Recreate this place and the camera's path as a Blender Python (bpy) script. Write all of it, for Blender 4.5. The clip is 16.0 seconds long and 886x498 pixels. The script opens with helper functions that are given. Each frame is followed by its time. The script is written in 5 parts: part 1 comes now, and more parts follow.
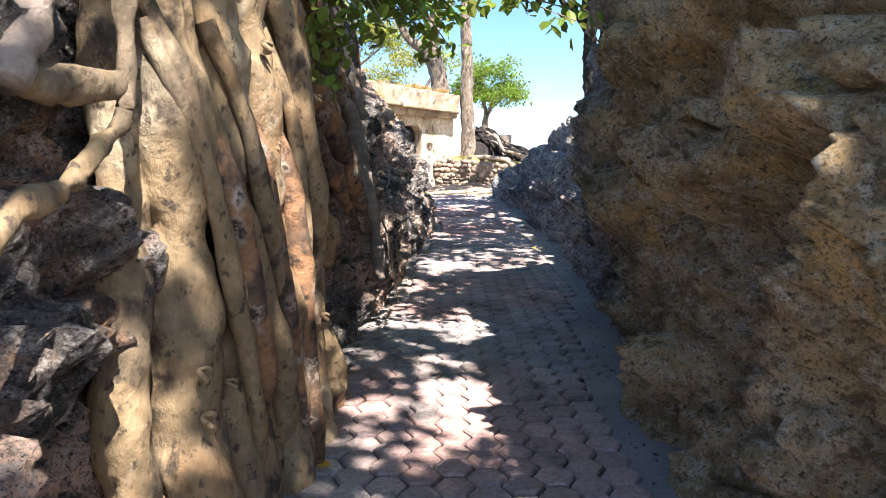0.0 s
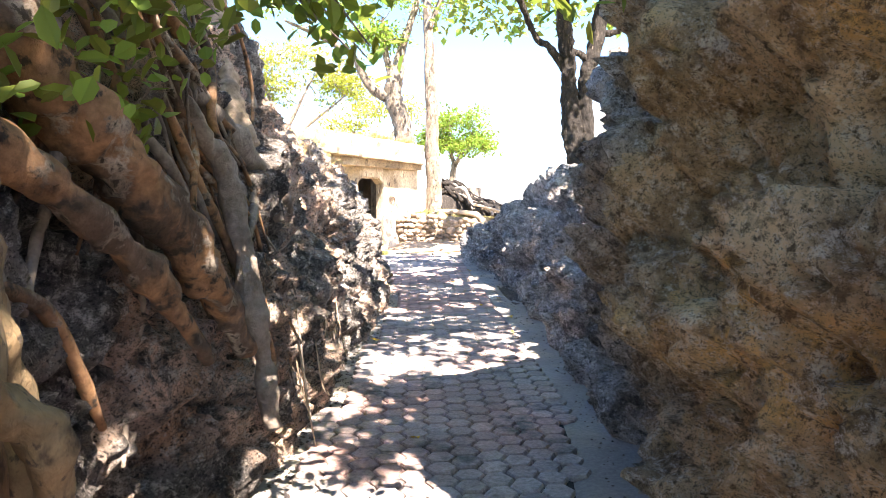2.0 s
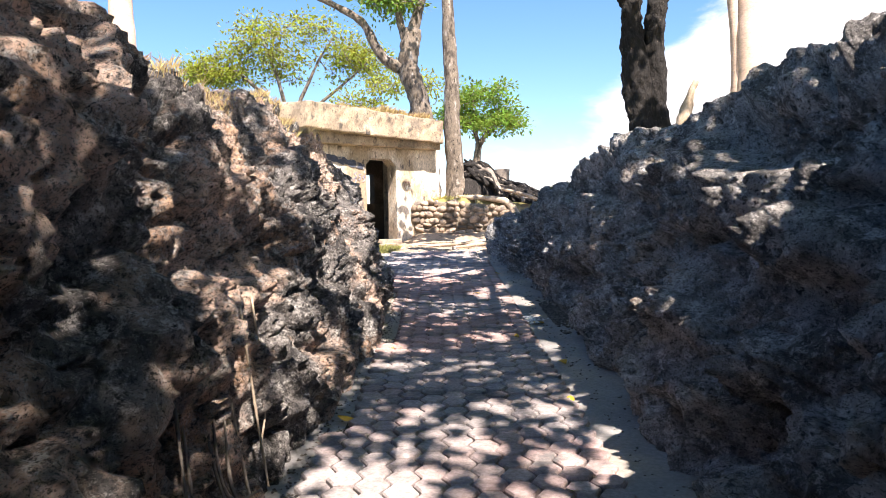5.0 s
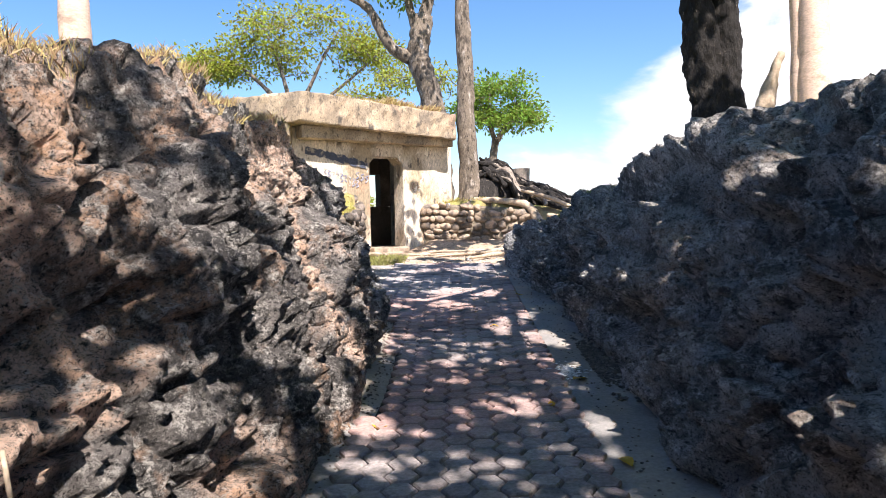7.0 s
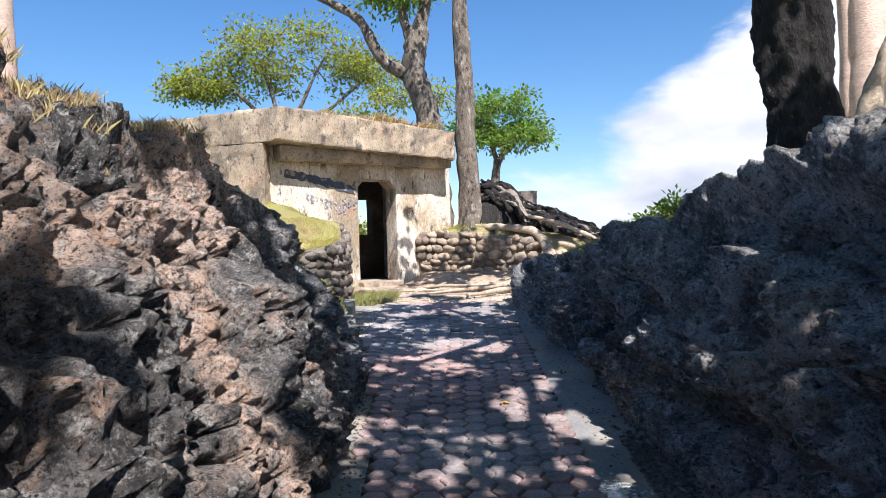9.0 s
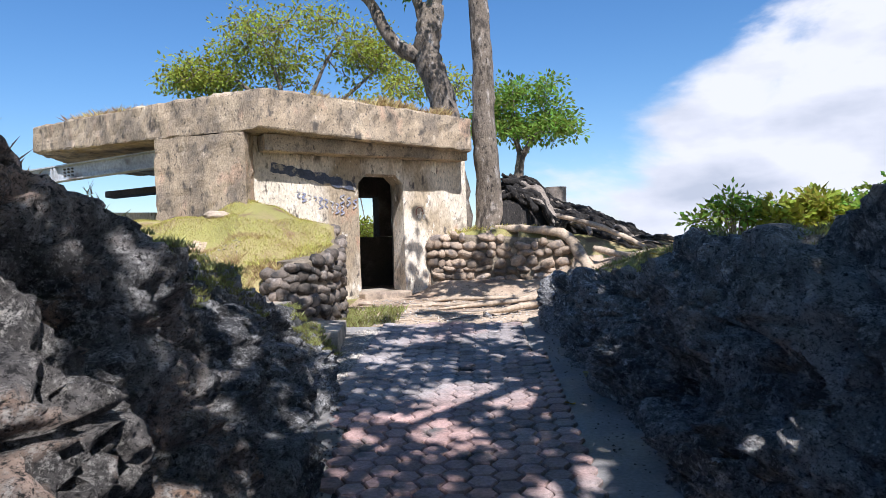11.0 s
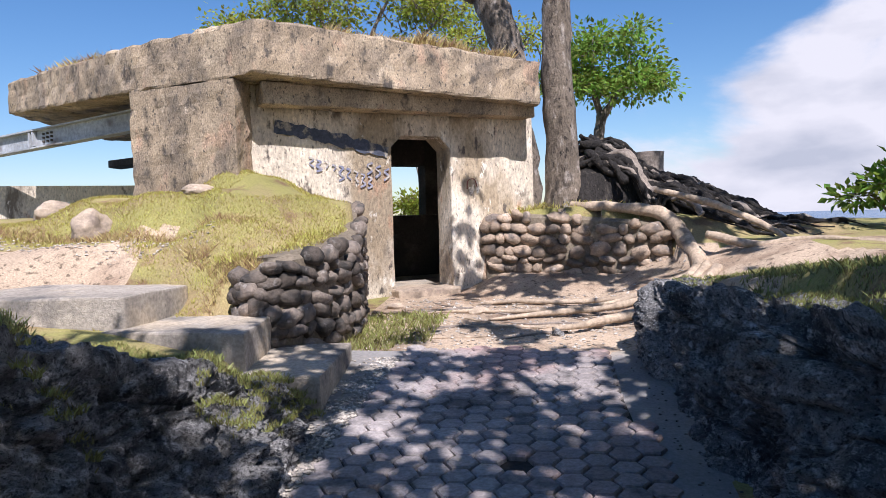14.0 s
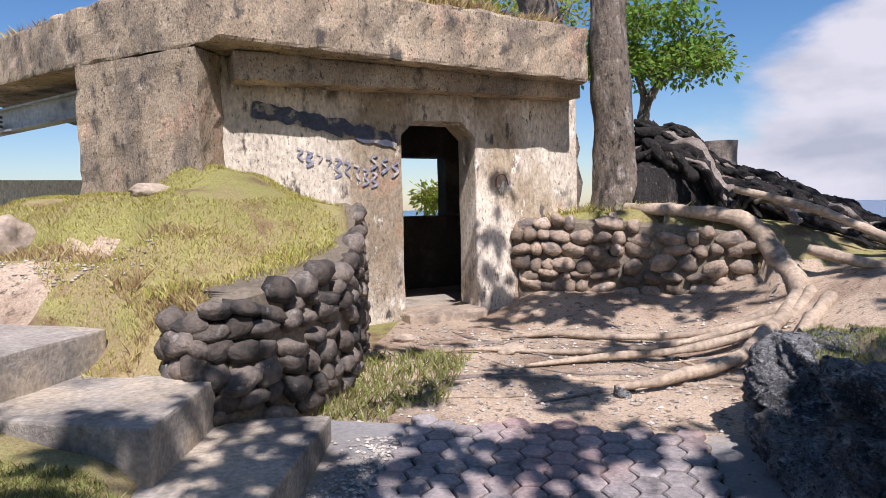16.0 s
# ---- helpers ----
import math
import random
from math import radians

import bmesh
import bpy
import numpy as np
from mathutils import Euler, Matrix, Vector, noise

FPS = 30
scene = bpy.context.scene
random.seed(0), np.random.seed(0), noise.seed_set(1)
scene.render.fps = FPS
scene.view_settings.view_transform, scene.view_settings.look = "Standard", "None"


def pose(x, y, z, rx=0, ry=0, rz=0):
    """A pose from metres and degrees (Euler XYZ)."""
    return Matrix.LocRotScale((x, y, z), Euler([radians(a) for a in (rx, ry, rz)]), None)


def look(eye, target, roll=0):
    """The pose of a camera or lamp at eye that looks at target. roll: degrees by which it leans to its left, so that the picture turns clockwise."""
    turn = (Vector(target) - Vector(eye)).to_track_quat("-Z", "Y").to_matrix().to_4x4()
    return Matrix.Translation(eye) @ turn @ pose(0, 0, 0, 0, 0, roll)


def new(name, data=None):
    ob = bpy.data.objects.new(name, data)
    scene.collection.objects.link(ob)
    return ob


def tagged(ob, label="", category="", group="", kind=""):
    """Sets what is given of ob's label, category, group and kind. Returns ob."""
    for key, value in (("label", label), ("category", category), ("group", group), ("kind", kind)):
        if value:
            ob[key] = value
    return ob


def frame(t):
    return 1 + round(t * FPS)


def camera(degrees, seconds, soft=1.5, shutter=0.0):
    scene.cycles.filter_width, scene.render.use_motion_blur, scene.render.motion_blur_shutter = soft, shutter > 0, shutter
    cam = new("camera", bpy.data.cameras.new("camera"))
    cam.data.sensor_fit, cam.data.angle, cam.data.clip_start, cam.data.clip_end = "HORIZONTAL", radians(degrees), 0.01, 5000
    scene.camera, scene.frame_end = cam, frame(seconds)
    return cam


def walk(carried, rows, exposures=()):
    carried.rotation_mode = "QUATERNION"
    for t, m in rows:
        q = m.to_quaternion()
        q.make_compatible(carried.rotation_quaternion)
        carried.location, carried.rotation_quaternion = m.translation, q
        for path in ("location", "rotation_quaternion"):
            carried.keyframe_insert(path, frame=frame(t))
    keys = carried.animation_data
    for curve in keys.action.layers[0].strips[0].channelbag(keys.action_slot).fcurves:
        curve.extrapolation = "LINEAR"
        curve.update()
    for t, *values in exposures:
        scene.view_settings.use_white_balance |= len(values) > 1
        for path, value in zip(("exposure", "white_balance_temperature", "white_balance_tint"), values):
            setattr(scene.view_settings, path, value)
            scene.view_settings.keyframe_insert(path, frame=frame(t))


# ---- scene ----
cam = camera(64.5, 16.0, soft=0.6)
METRES, EYE, TILT, LEAN, TURN = 16.0, 1.49, -4.6, 0.0, 0.0
ROWS = [
    (0.0, 0.0, 0.0, 0.0, -0.0, 0.0, -0.0),
    (0.5, 0.0043, 0.032, 0.0052, -1.87, 1.52, -0.03),
    (1.0, 0.0073, 0.0629, 0.0116, -2.47, 2.94, 0.18),
    (1.5, 0.0117, 0.0965, 0.0193, -2.44, 3.78, 0.44),
    (2.0, 0.0127, 0.13, 0.0242, -2.35, 4.11, 0.71),
    (2.5, 0.0158, 0.163, 0.0289, -2.15, 4.0, 0.82),
    (3.0, 0.0172, 0.1949, 0.0343, -1.92, 3.74, 0.94),
    (3.5, 0.0172, 0.2252, 0.0392, -1.63, 3.47, 1.05),
    (4.0, 0.0194, 0.2578, 0.043, -1.31, 3.26, 1.16),
    (6.5, 0.032, 0.4133, 0.0661, 1.1, 2.57, 1.03),
    (7.0, 0.0317, 0.444, 0.0717, 1.09, 2.83, 1.04),
    (7.5, 0.0299, 0.4704, 0.0784, 0.95, 3.37, 1.15),
    (8.0, 0.032, 0.4992, 0.084, 0.84, 3.94, 1.34),
    (8.5, 0.0333, 0.5281, 0.088, 0.97, 4.34, 1.49),
    (9.0, 0.0343, 0.5555, 0.0932, 1.24, 4.55, 1.58),
    (11.5, 0.0474, 0.715, 0.1168, 3.86, 4.24, 1.36),
    (12.0, 0.0518, 0.745, 0.121, 4.62, 4.0, 1.12),
    (12.5, 0.0521, 0.7737, 0.1241, 5.53, 3.61, 0.9),
    (13.0, 0.0523, 0.8033, 0.1276, 6.66, 3.12, 0.78),
    (13.5, 0.0515, 0.8337, 0.1322, 7.92, 2.57, 0.79),
    (14.0, 0.0457, 0.8648, 0.1376, 9.06, 2.11, 0.86),
    (14.5, 0.0432, 0.8949, 0.1423, 9.91, 1.73, 0.85),
    (15.0, 0.0397, 0.925, 0.1492, 10.43, 1.5, 0.71),
    (15.5, 0.0336, 0.9538, 0.1546, 10.76, 1.31, 0.54),
    (16.0, 0.0292, 0.9823, 0.1596, 11.1, 1.15, 0.47),
]
walk(cam, [(t, pose(0, 0, EYE, TILT, LEAN, TURN) @ pose(METRES * x, METRES * y, METRES * z, 90 + pitch, roll, yaw)) for t, x, y, z, yaw, pitch, roll in ROWS],
     exposures=[(0.0, 1.9, 6700, 18), (1.0, 2.62, 6900, 19), (1.5, 2.95, 7200, 20), (2.5, 3.05, 7500, 21), (3.5, 2.5, 7600, 22), (4.0, 2.1, 7300, 20), (6.5, 1.4, 6650, 18), (9.0, 0.92, 6000, 15), (12.5, 0.66, 5850, 16), (14.0, 0.58, 6000, 20), (16.0, 0.4, 6050, 21)])

# ---- world, sun ----
SUN_TO = Vector((0.4, -0.95, 1.3)).normalized()
world = bpy.data.worlds.new("world")
scene.world = world
world.use_nodes = True
wn, wl = world.node_tree.nodes, world.node_tree.links
wn.clear()
sky = wn.new("ShaderNodeTexSky")
sky.sky_type, sky.sun_disc = "NISHITA", False
sky.sun_elevation, sky.sun_rotation = math.asin(SUN_TO.z), math.atan2(SUN_TO.x, SUN_TO.y)
sky.air_density, sky.dust_density, sky.ozone_density = 1.1, 0.25, 4.0
wtc = wn.new("ShaderNodeTexCoord")
wmap = wn.new("ShaderNodeMapping")
wmap.inputs["Scale"].default_value = (1.0, 1.0, 2.4)
wmap.inputs["Location"].default_value = (3.1, 1.7, 0.4)
cloud = wn.new("ShaderNodeTexNoise")
cloud.inputs["Scale"].default_value, cloud.inputs["Detail"].default_value, cloud.inputs["Roughness"].default_value = 1.7, 10.0, 0.57
cloud.inputs["Distortion"].default_value = 0.35
sep = wn.new("ShaderNodeSeparateXYZ")
bank = wn.new("ShaderNodeMapRange")  # the cloud bank stands over the sea to the east
bank.inputs["From Min"].default_value, bank.inputs["From Max"].default_value = -0.15, 0.45
bank.inputs["To Min"].default_value, bank.inputs["To Max"].default_value = -0.32, 0.12
low = wn.new("ShaderNodeMapRange")
low.inputs["From Min"].default_value, low.inputs["From Max"].default_value = 0.0, 0.6
low.inputs["To Min"].default_value, low.inputs["To Max"].default_value = 0.11, -0.2
add1, add2 = wn.new("ShaderNodeMath"), wn.new("ShaderNodeMath")
ramp = wn.new("ShaderNodeMapRange")
ramp.interpolation_type = "SMOOTHSTEP"
ramp.inputs["From Min"].default_value, ramp.inputs["From Max"].default_value = 0.475, 0.59
mixc = wn.new("ShaderNodeMix")
mixc.data_type = "RGBA"
puff = wn.new("ShaderNodeTexNoise")
puff.inputs["Scale"].default_value, puff.inputs["Detail"].default_value = 5.0, 7.0
tone = wn.new("ShaderNodeMix")
tone.data_type = "RGBA"
tone.inputs["A"].default_value, tone.inputs["B"].default_value = (4.6, 4.9, 5.4, 1), (7.2, 7.2, 7.3, 1)
puff_range = wn.new("ShaderNodeMapRange")
puff_range.inputs["From Min"].default_value, puff_range.inputs["From Max"].default_value = 0.36, 0.58
wl.new(wmap.outputs[0], puff.inputs["Vector"])
wl.new(puff.outputs["Fac"], puff_range.inputs["Value"])
wl.new(puff_range.outputs[0], tone.inputs["Factor"])
wl.new(tone.outputs["Result"], mixc.inputs["B"])
sat = wn.new("ShaderNodeHueSaturation")
sat.inputs["Saturation"].default_value = 1.2
bg = wn.new("ShaderNodeBackground")
bg.inputs["Strength"].default_value = 0.08
wout = wn.new("ShaderNodeOutputWorld")
for a, b in ((wtc.outputs["Generated"], wmap.inputs[0]), (wmap.outputs[0], cloud.inputs["Vector"]), (wtc.outputs["Generated"], sep.inputs[0]),
             (sep.outputs["X"], bank.inputs["Value"]), (sep.outputs["Z"], low.inputs["Value"]), (cloud.outputs["Fac"], add1.inputs[0]), (bank.outputs[0], add1.inputs[1]),
             (add1.outputs[0], add2.inputs[0]), (low.outputs[0], add2.inputs[1]), (add2.outputs[0], ramp.inputs["Value"]), (ramp.outputs[0], mixc.inputs["Factor"]),
             (sky.outputs[0], sat.inputs["Color"]), (sat.outputs[0], mixc.inputs["A"]), (mixc.outputs["Result"], bg.inputs["Color"]), (bg.outputs[0], wout.inputs[0])):
    wl.new(a, b)
sun = new("sun", bpy.data.lights.new("sun", "SUN"))
sun.data.energy, sun.data.angle, sun.data.color = 5.0, radians(0.53), (1.0, 0.95, 0.87)
sun.matrix_world = look(SUN_TO * 50, (0, 0, 0))


# ---- materials ----
def material(name, base, rough=0.8, scales=(2.0, 25.0), tones=(), amps=(0.28, 0.3), bump=0.4, bump_scale=40.0, spec=0.3, stretch=(1, 1, 1), random_tone=0.0, island_tone=0.0, metal=0.0, coords="Object", depth=0.02):
    """Two-scale noise colours over a base, with a bump. tones: (colour, noise scale, from, to) laid on in turn."""
    m = bpy.data.materials.new(name)
    m.use_nodes = True
    n, l = m.node_tree.nodes, m.node_tree.links
    b = n["Principled BSDF"]
    tc = n.new("ShaderNodeTexCoord")
    if coords == "World":
        tc = n.new("ShaderNodeNewGeometry")
    src = tc.outputs["Position" if coords == "World" else "Object"]
    mp = n.new("ShaderNodeMapping")
    mp.inputs["Scale"].default_value = stretch
    l.new(src, mp.inputs[0])

    def noise_node(scale, detail=5.0, rough_=0.6):
        t = n.new("ShaderNodeTexNoise")
        t.inputs["Scale"].default_value, t.inputs["Detail"].default_value, t.inputs["Roughness"].default_value = scale, detail, rough_
        l.new(mp.outputs[0], t.inputs["Vector"])
        return t

    def rng(sock, a, b_, c=0.0, d=1.0):
        r = n.new("ShaderNodeMapRange")
        r.inputs["From Min"].default_value, r.inputs["From Max"].default_value = a, b_
        r.inputs["To Min"].default_value, r.inputs["To Max"].default_value = c, d
        l.new(sock, r.inputs["Value"])
        return r.outputs[0]

    def mult(col, fac_sock):
        x = n.new("ShaderNodeMix")
        x.data_type, x.blend_type = "RGBA", "MULTIPLY"
        x.inputs["Factor"].default_value = 1.0
        l.new(col, x.inputs["A"])
        l.new(fac_sock, x.inputs["B"])
        return x.outputs["Result"]

    rgb = n.new("ShaderNodeRGB")
    rgb.outputs[0].default_value = (*base, 1)
    col = rgb.outputs[0]
    for colour, scale, a, b_ in tones:
        x = n.new("ShaderNodeMix")
        x.data_type = "RGBA"
        l.new(rng(noise_node(scale).outputs["Fac"], a, b_), x.inputs["Factor"])
        l.new(col, x.inputs["A"])
        x.inputs["B"].default_value = (*colour, 1)
        col = x.outputs["Result"]
    for scale, amp in zip(scales, amps):
        col = mult(col, rng(noise_node(scale).outputs["Fac"], 0.3, 0.7, 1 - amp, 1 + amp))
    if random_tone:
        info = n.new("ShaderNodeObjectInfo")
        col = mult(col, rng(info.outputs["Random"], 0, 1, 1 - random_tone, 1 + random_tone))
    if island_tone:
        geo = n.new("ShaderNodeNewGeometry")
        col = mult(col, rng(geo.outputs["Random Per Island"], 0, 1, 1 - island_tone, 1 + island_tone))
    l.new(col, b.inputs["Base Color"])
    b.inputs["Roughness"].default_value, b.inputs["Metallic"].default_value = rough, metal
    b.inputs["Specular IOR Level"].default_value = spec
    if bump:
        bn = n.new("ShaderNodeBump")
        bn.inputs["Strength"].default_value, bn.inputs["Distance"].default_value = bump, depth
        l.new(noise_node(bump_scale, 8.0, 0.65).outputs["Fac"], bn.inputs["Height"])
        l.new(bn.outputs[0], b.inputs["Normal"])
    return m


def leaf_material(name, base, through_=0.45, tone=0.45):
    m = bpy.data.materials.new(name)
    m.use_nodes = True
    n, l = m.node_tree.nodes, m.node_tree.links
    b, out = n["Principled BSDF"], n["Material Output"]
    geo = n.new("ShaderNodeNewGeometry")
    hue = n.new("ShaderNodeHueSaturation")
    hue.inputs["Color"].default_value = (*base, 1)
    r1, r2 = n.new("ShaderNodeMapRange"), n.new("ShaderNodeMapRange")
    for r, a, c in ((r1, 0.465, 0.535), (r2, 1 - tone, 1 + tone)):
        r.inputs["To Min"].default_value, r.inputs["To Max"].default_value = a, c
        l.new(geo.outputs["Random Per Island"], r.inputs["Value"])
    l.new(r1.outputs[0], hue.inputs["Hue"])
    l.new(r2.outputs[0], hue.inputs["Value"])
    tr = n.new("ShaderNodeBsdfTranslucent")
    mx = n.new("ShaderNodeMixShader")
    mx.inputs[0].default_value = through_
    l.new(hue.outputs[0], b.inputs["Base Color"])
    l.new(hue.outputs[0], tr.inputs["Color"])
    b.inputs["Roughness"].default_value, b.inputs["Specular IOR Level"].default_value = 0.5, 0.3
    l.new(b.outputs[0], mx.inputs[1])
    l.new(tr.outputs[0], mx.inputs[2])
    l.new(mx.outputs[0], out.inputs["Surface"])
    return m


def rock_material(name, palette, patch_at=0.56, beds=()):
    """Pitted coral limestone: dark weathered skin, pale worn grain that doubles as painted glints, hollow shade painted
    as dark pits, broken patches. palette: dark, mid, light, patch, stain; beds: (palette, y from, y to).
    """
    m = bpy.data.materials.new(name)
    m.use_nodes = True
    n, l = m.node_tree.nodes, m.node_tree.links
    b = n["Principled BSDF"]
    geo = n.new("ShaderNodeNewGeometry")

    def tex(scale, detail, rough, shift=0.0):
        t = n.new("ShaderNodeTexNoise")
        mp = n.new("ShaderNodeMapping")
        mp.inputs["Location"].default_value = (shift, shift * 0.7, 0)
        l.new(geo.outputs["Position"], mp.inputs[0])
        l.new(mp.outputs[0], t.inputs["Vector"])
        t.inputs["Scale"].default_value, t.inputs["Detail"].default_value, t.inputs["Roughness"].default_value = scale, detail, rough
        return t.outputs["Fac"]

    def rng(sock, a, c, lo=0.0, hi=1.0):
        r = n.new("ShaderNodeMapRange")
        r.inputs["From Min"].default_value, r.inputs["From Max"].default_value = a, c
        r.inputs["To Min"].default_value, r.inputs["To Max"].default_value = lo, hi
        l.new(sock, r.inputs["Value"])
        return r.outputs[0]

    def times(a, c):
        x = n.new("ShaderNodeMath")
        x.operation = "MULTIPLY"
        l.new(a, x.inputs[0])
        l.new(c, x.inputs[1])
        return x.outputs[0]

    def mix(fac, a, colour):
        x = n.new("ShaderNodeMix")
        x.data_type = "RGBA"
        l.new(fac, x.inputs["Factor"])
        for sock, c in ((x.inputs["A"], a), (x.inputs["B"], colour)):
            if isinstance(c, tuple):
                sock.default_value = (*c, 1)
            else:
                l.new(c, sock)
        return x.outputs["Result"]

    dark, mid, light, patch, stain = palette
    pit = tuple(c * 0.4 for c in dark)
    if beds:  # other beds of rock along the wall
        sp = n.new("ShaderNodeSeparateXYZ")
        l.new(geo.outputs["Position"], sp.inputs[0])
        ad = n.new("ShaderNodeMath")
        ad.operation = "MULTIPLY_ADD"
        l.new(tex(1.2, 6, 0.6, 4.0), ad.inputs[0])
        ad.inputs[1].default_value = 3.5
        l.new(sp.outputs["Y"], ad.inputs[2])
        for other, ya, yb in beds:
            fac = rng(ad.outputs[0], ya + 1.75, yb + 1.75)
            dark, mid, light, patch, stain, pit = (mix(fac, c, d) for c, d in zip((dark, mid, light, patch, stain, pit), (*other, tuple(c * 0.36 for c in other[0]))))
    col = mix(rng(tex(3.2, 10, 0.72), 0.42, 0.58), dark, mid)
    col = mix(times(rng(tex(1.0, 4, 0.5, 5.0), patch_at, patch_at + 0.07), rng(tex(7, 8, 0.7, 3.0), 0.38, 0.5)), col, patch)
    col = mix(times(rng(tex(1.9, 5, 0.6, 9.0), 0.54, 0.64), rng(tex(12, 6, 0.7, 2.0), 0.4, 0.55)), col, stain)
    # pit colour paints shade of small hollows; light flecks are grain plus painted glints
    col = mix(rng(tex(9, 6, 0.7, 13.0), 0.46, 0.36, 0.0, 0.85), col, pit)
    col = mix(rng(tex(11, 12, 0.82, 7.0), 0.52, 0.61, 0.0, 0.9), col, light)
    col = mix(rng(tex(45, 9, 0.85, 17.0), 0.54, 0.62, 0.0, 0.65), col, light)
    col = mix(rng(tex(34, 8, 0.75, 11.0), 0.46, 0.38), col, pit)
    col = mix(rng(tex(95, 6, 0.8, 21.0), 0.47, 0.4, 0.0, 0.85), col, pit)
    l.new(col, b.inputs["Base Color"])
    b.inputs["Roughness"].default_value, b.inputs["Specular IOR Level"].default_value = 0.85, 0.35
    vor = n.new("ShaderNodeTexVoronoi")
    vor.inputs["Scale"].default_value = 38
    l.new(geo.outputs["Position"], vor.inputs["Vector"])
    h = n.new("ShaderNodeMath")
    h.operation = "MULTIPLY_ADD"
    l.new(vor.outputs["Distance"], h.inputs[0])
    h.inputs[1].default_value = 0.45
    l.new(tex(26, 14, 0.8, 1.0), h.inputs[2])
    bn = n.new("ShaderNodeBump")
    bn.inputs["Strength"].default_value, bn.inputs["Distance"].default_value = 1.0, 0.06
    l.new(h.outputs[0], bn.inputs["Height"])
    l.new(bn.outputs[0], b.inputs["Normal"])
    return m


# left wall's wide tan patches: paler broken rock, and sun dapples painted in
ROCK_LEFT = rock_material("coral_rock", ((0.065, 0.06, 0.057), (0.24, 0.217, 0.2), (0.7, 0.66, 0.6), (0.82, 0.58, 0.44), (0.62, 0.38, 0.24)), 0.505,
                          [(((0.08, 0.08, 0.082), (0.36, 0.354, 0.35), (0.72, 0.71, 0.7), (0.34, 0.33, 0.32), (0.12, 0.12, 0.12)), 13.2, 14.6)])
ROCK_RIGHT = rock_material("dark_coral_rock", ((0.42, 0.28, 0.14), (0.86, 0.64, 0.36), (0.95, 0.88, 0.7), (0.9, 0.68, 0.38), (0.88, 0.58, 0.22)), 0.58,
                           [(((0.16, 0.15, 0.142), (0.58, 0.545, 0.51), (0.92, 0.88, 0.83), (0.6, 0.48, 0.38), (0.45, 0.41, 0.37)), 4.9, 6.4),
                            (((0.075, 0.075, 0.077), (0.36, 0.354, 0.35), (0.78, 0.77, 0.75), (0.34, 0.32, 0.3), (0.14, 0.14, 0.14)), 12.8, 15.4)])
PAVER = material("paver_concrete", (0.31, 0.282, 0.27), 0.85, (1.2, 40.0), [((0.44, 0.285, 0.25), 0.4, 0.46, 0.58), ((0.13, 0.12, 0.115), 2.6, 0.56, 0.68)], (0.25, 0.3), 0.35, 90.0, random_tone=0.16, coords="World")
PAVER_FAR = material("paver_concrete_far", (0.31, 0.277, 0.265), 0.85, (1.2, 40.0), [((0.39, 0.262, 0.235), 0.4, 0.44, 0.56), ((0.13, 0.12, 0.115), 2.6, 0.56, 0.68)], (0.25, 0.3), 0.35, 90.0, island_tone=0.16, coords="World")
SCREED = material("sandy_concrete", (0.25, 0.24, 0.23), 0.9, (1.0, 40.0), [((0.36, 0.31, 0.25), 0.8, 0.5, 0.65)], (0.25, 0.18), 0.4, 80.0, coords="World")
JOINT = material("joint_sand", (0.035, 0.032, 0.03), 0.95, (2.0, 40.0), (), (0.3, 0.3), 0.4, 80.0, coords="World")
SAND = material("dry_sand", (0.44, 0.34, 0.245), 0.95, (0.8, 60.0), [((0.27, 0.19, 0.13), 1.2, 0.5, 0.64), ((0.16, 0.12, 0.085), 14.0, 0.56, 0.66)], (0.25, 0.35), 0.8, 50.0, coords="World")
SOIL = material("grassy_soil", (0.3, 0.235, 0.12), 0.95, (0.8, 60.0), [((0.28, 0.26, 0.09), 0.9, 0.42, 0.58), ((0.2, 0.13, 0.075), 3.0, 0.55, 0.66)], (0.25, 0.3), 0.8, 50.0, coords="World")
CONCRETE = material("old_concrete", (0.37, 0.29, 0.2), 0.9, (1.4, 70.0), [((0.5, 0.4, 0.28), 1.3, 0.5, 0.6), ((0.46, 0.32, 0.22), 2.6, 0.57, 0.65), ((0.17, 0.14, 0.11), 2.2, 0.46, 0.68), ((0.1, 0.086, 0.072), 6.5, 0.54, 0.68), ((0.52, 0.43, 0.32), 7.5, 0.62, 0.7), ((0.1, 0.085, 0.07), 30.0, 0.58, 0.66)], (0.3, 0.4), 0.9, 45.0, stretch=(1.0, 1.0, 0.6), coords="World", depth=0.02)
PLASTER = material("pale_plaster", (0.64, 0.56, 0.45), 0.9, (0.8, 30.0), [((0.4, 0.32, 0.22), 0.9, 0.49, 0.6), ((0.5, 0.31, 0.2), 2.2, 0.6, 0.7), ((0.2, 0.165, 0.13), 2.1, 0.56, 0.66), ((0.12, 0.1, 0.085), 7.0, 0.6, 0.68), ((0.74, 0.68, 0.58), 5.0, 0.61, 0.64), ((0.2, 0.17, 0.14), 32.0, 0.6, 0.68)], (0.28, 0.3), 0.9, 45.0, stretch=(1, 1, 0.5), coords="World", depth=0.025)
# near-black: paints the bunker's indoor shade into its concrete; also colours the beam bolts
SHADE_AND_BOLT_DARK = material("shade_and_bolt_dark", (0.075, 0.066, 0.058), 0.95, (1.5, 30.0), [((0.15, 0.13, 0.11), 1.8, 0.55, 0.68)], (0.3, 0.25), 0.8, 25.0, coords="World")
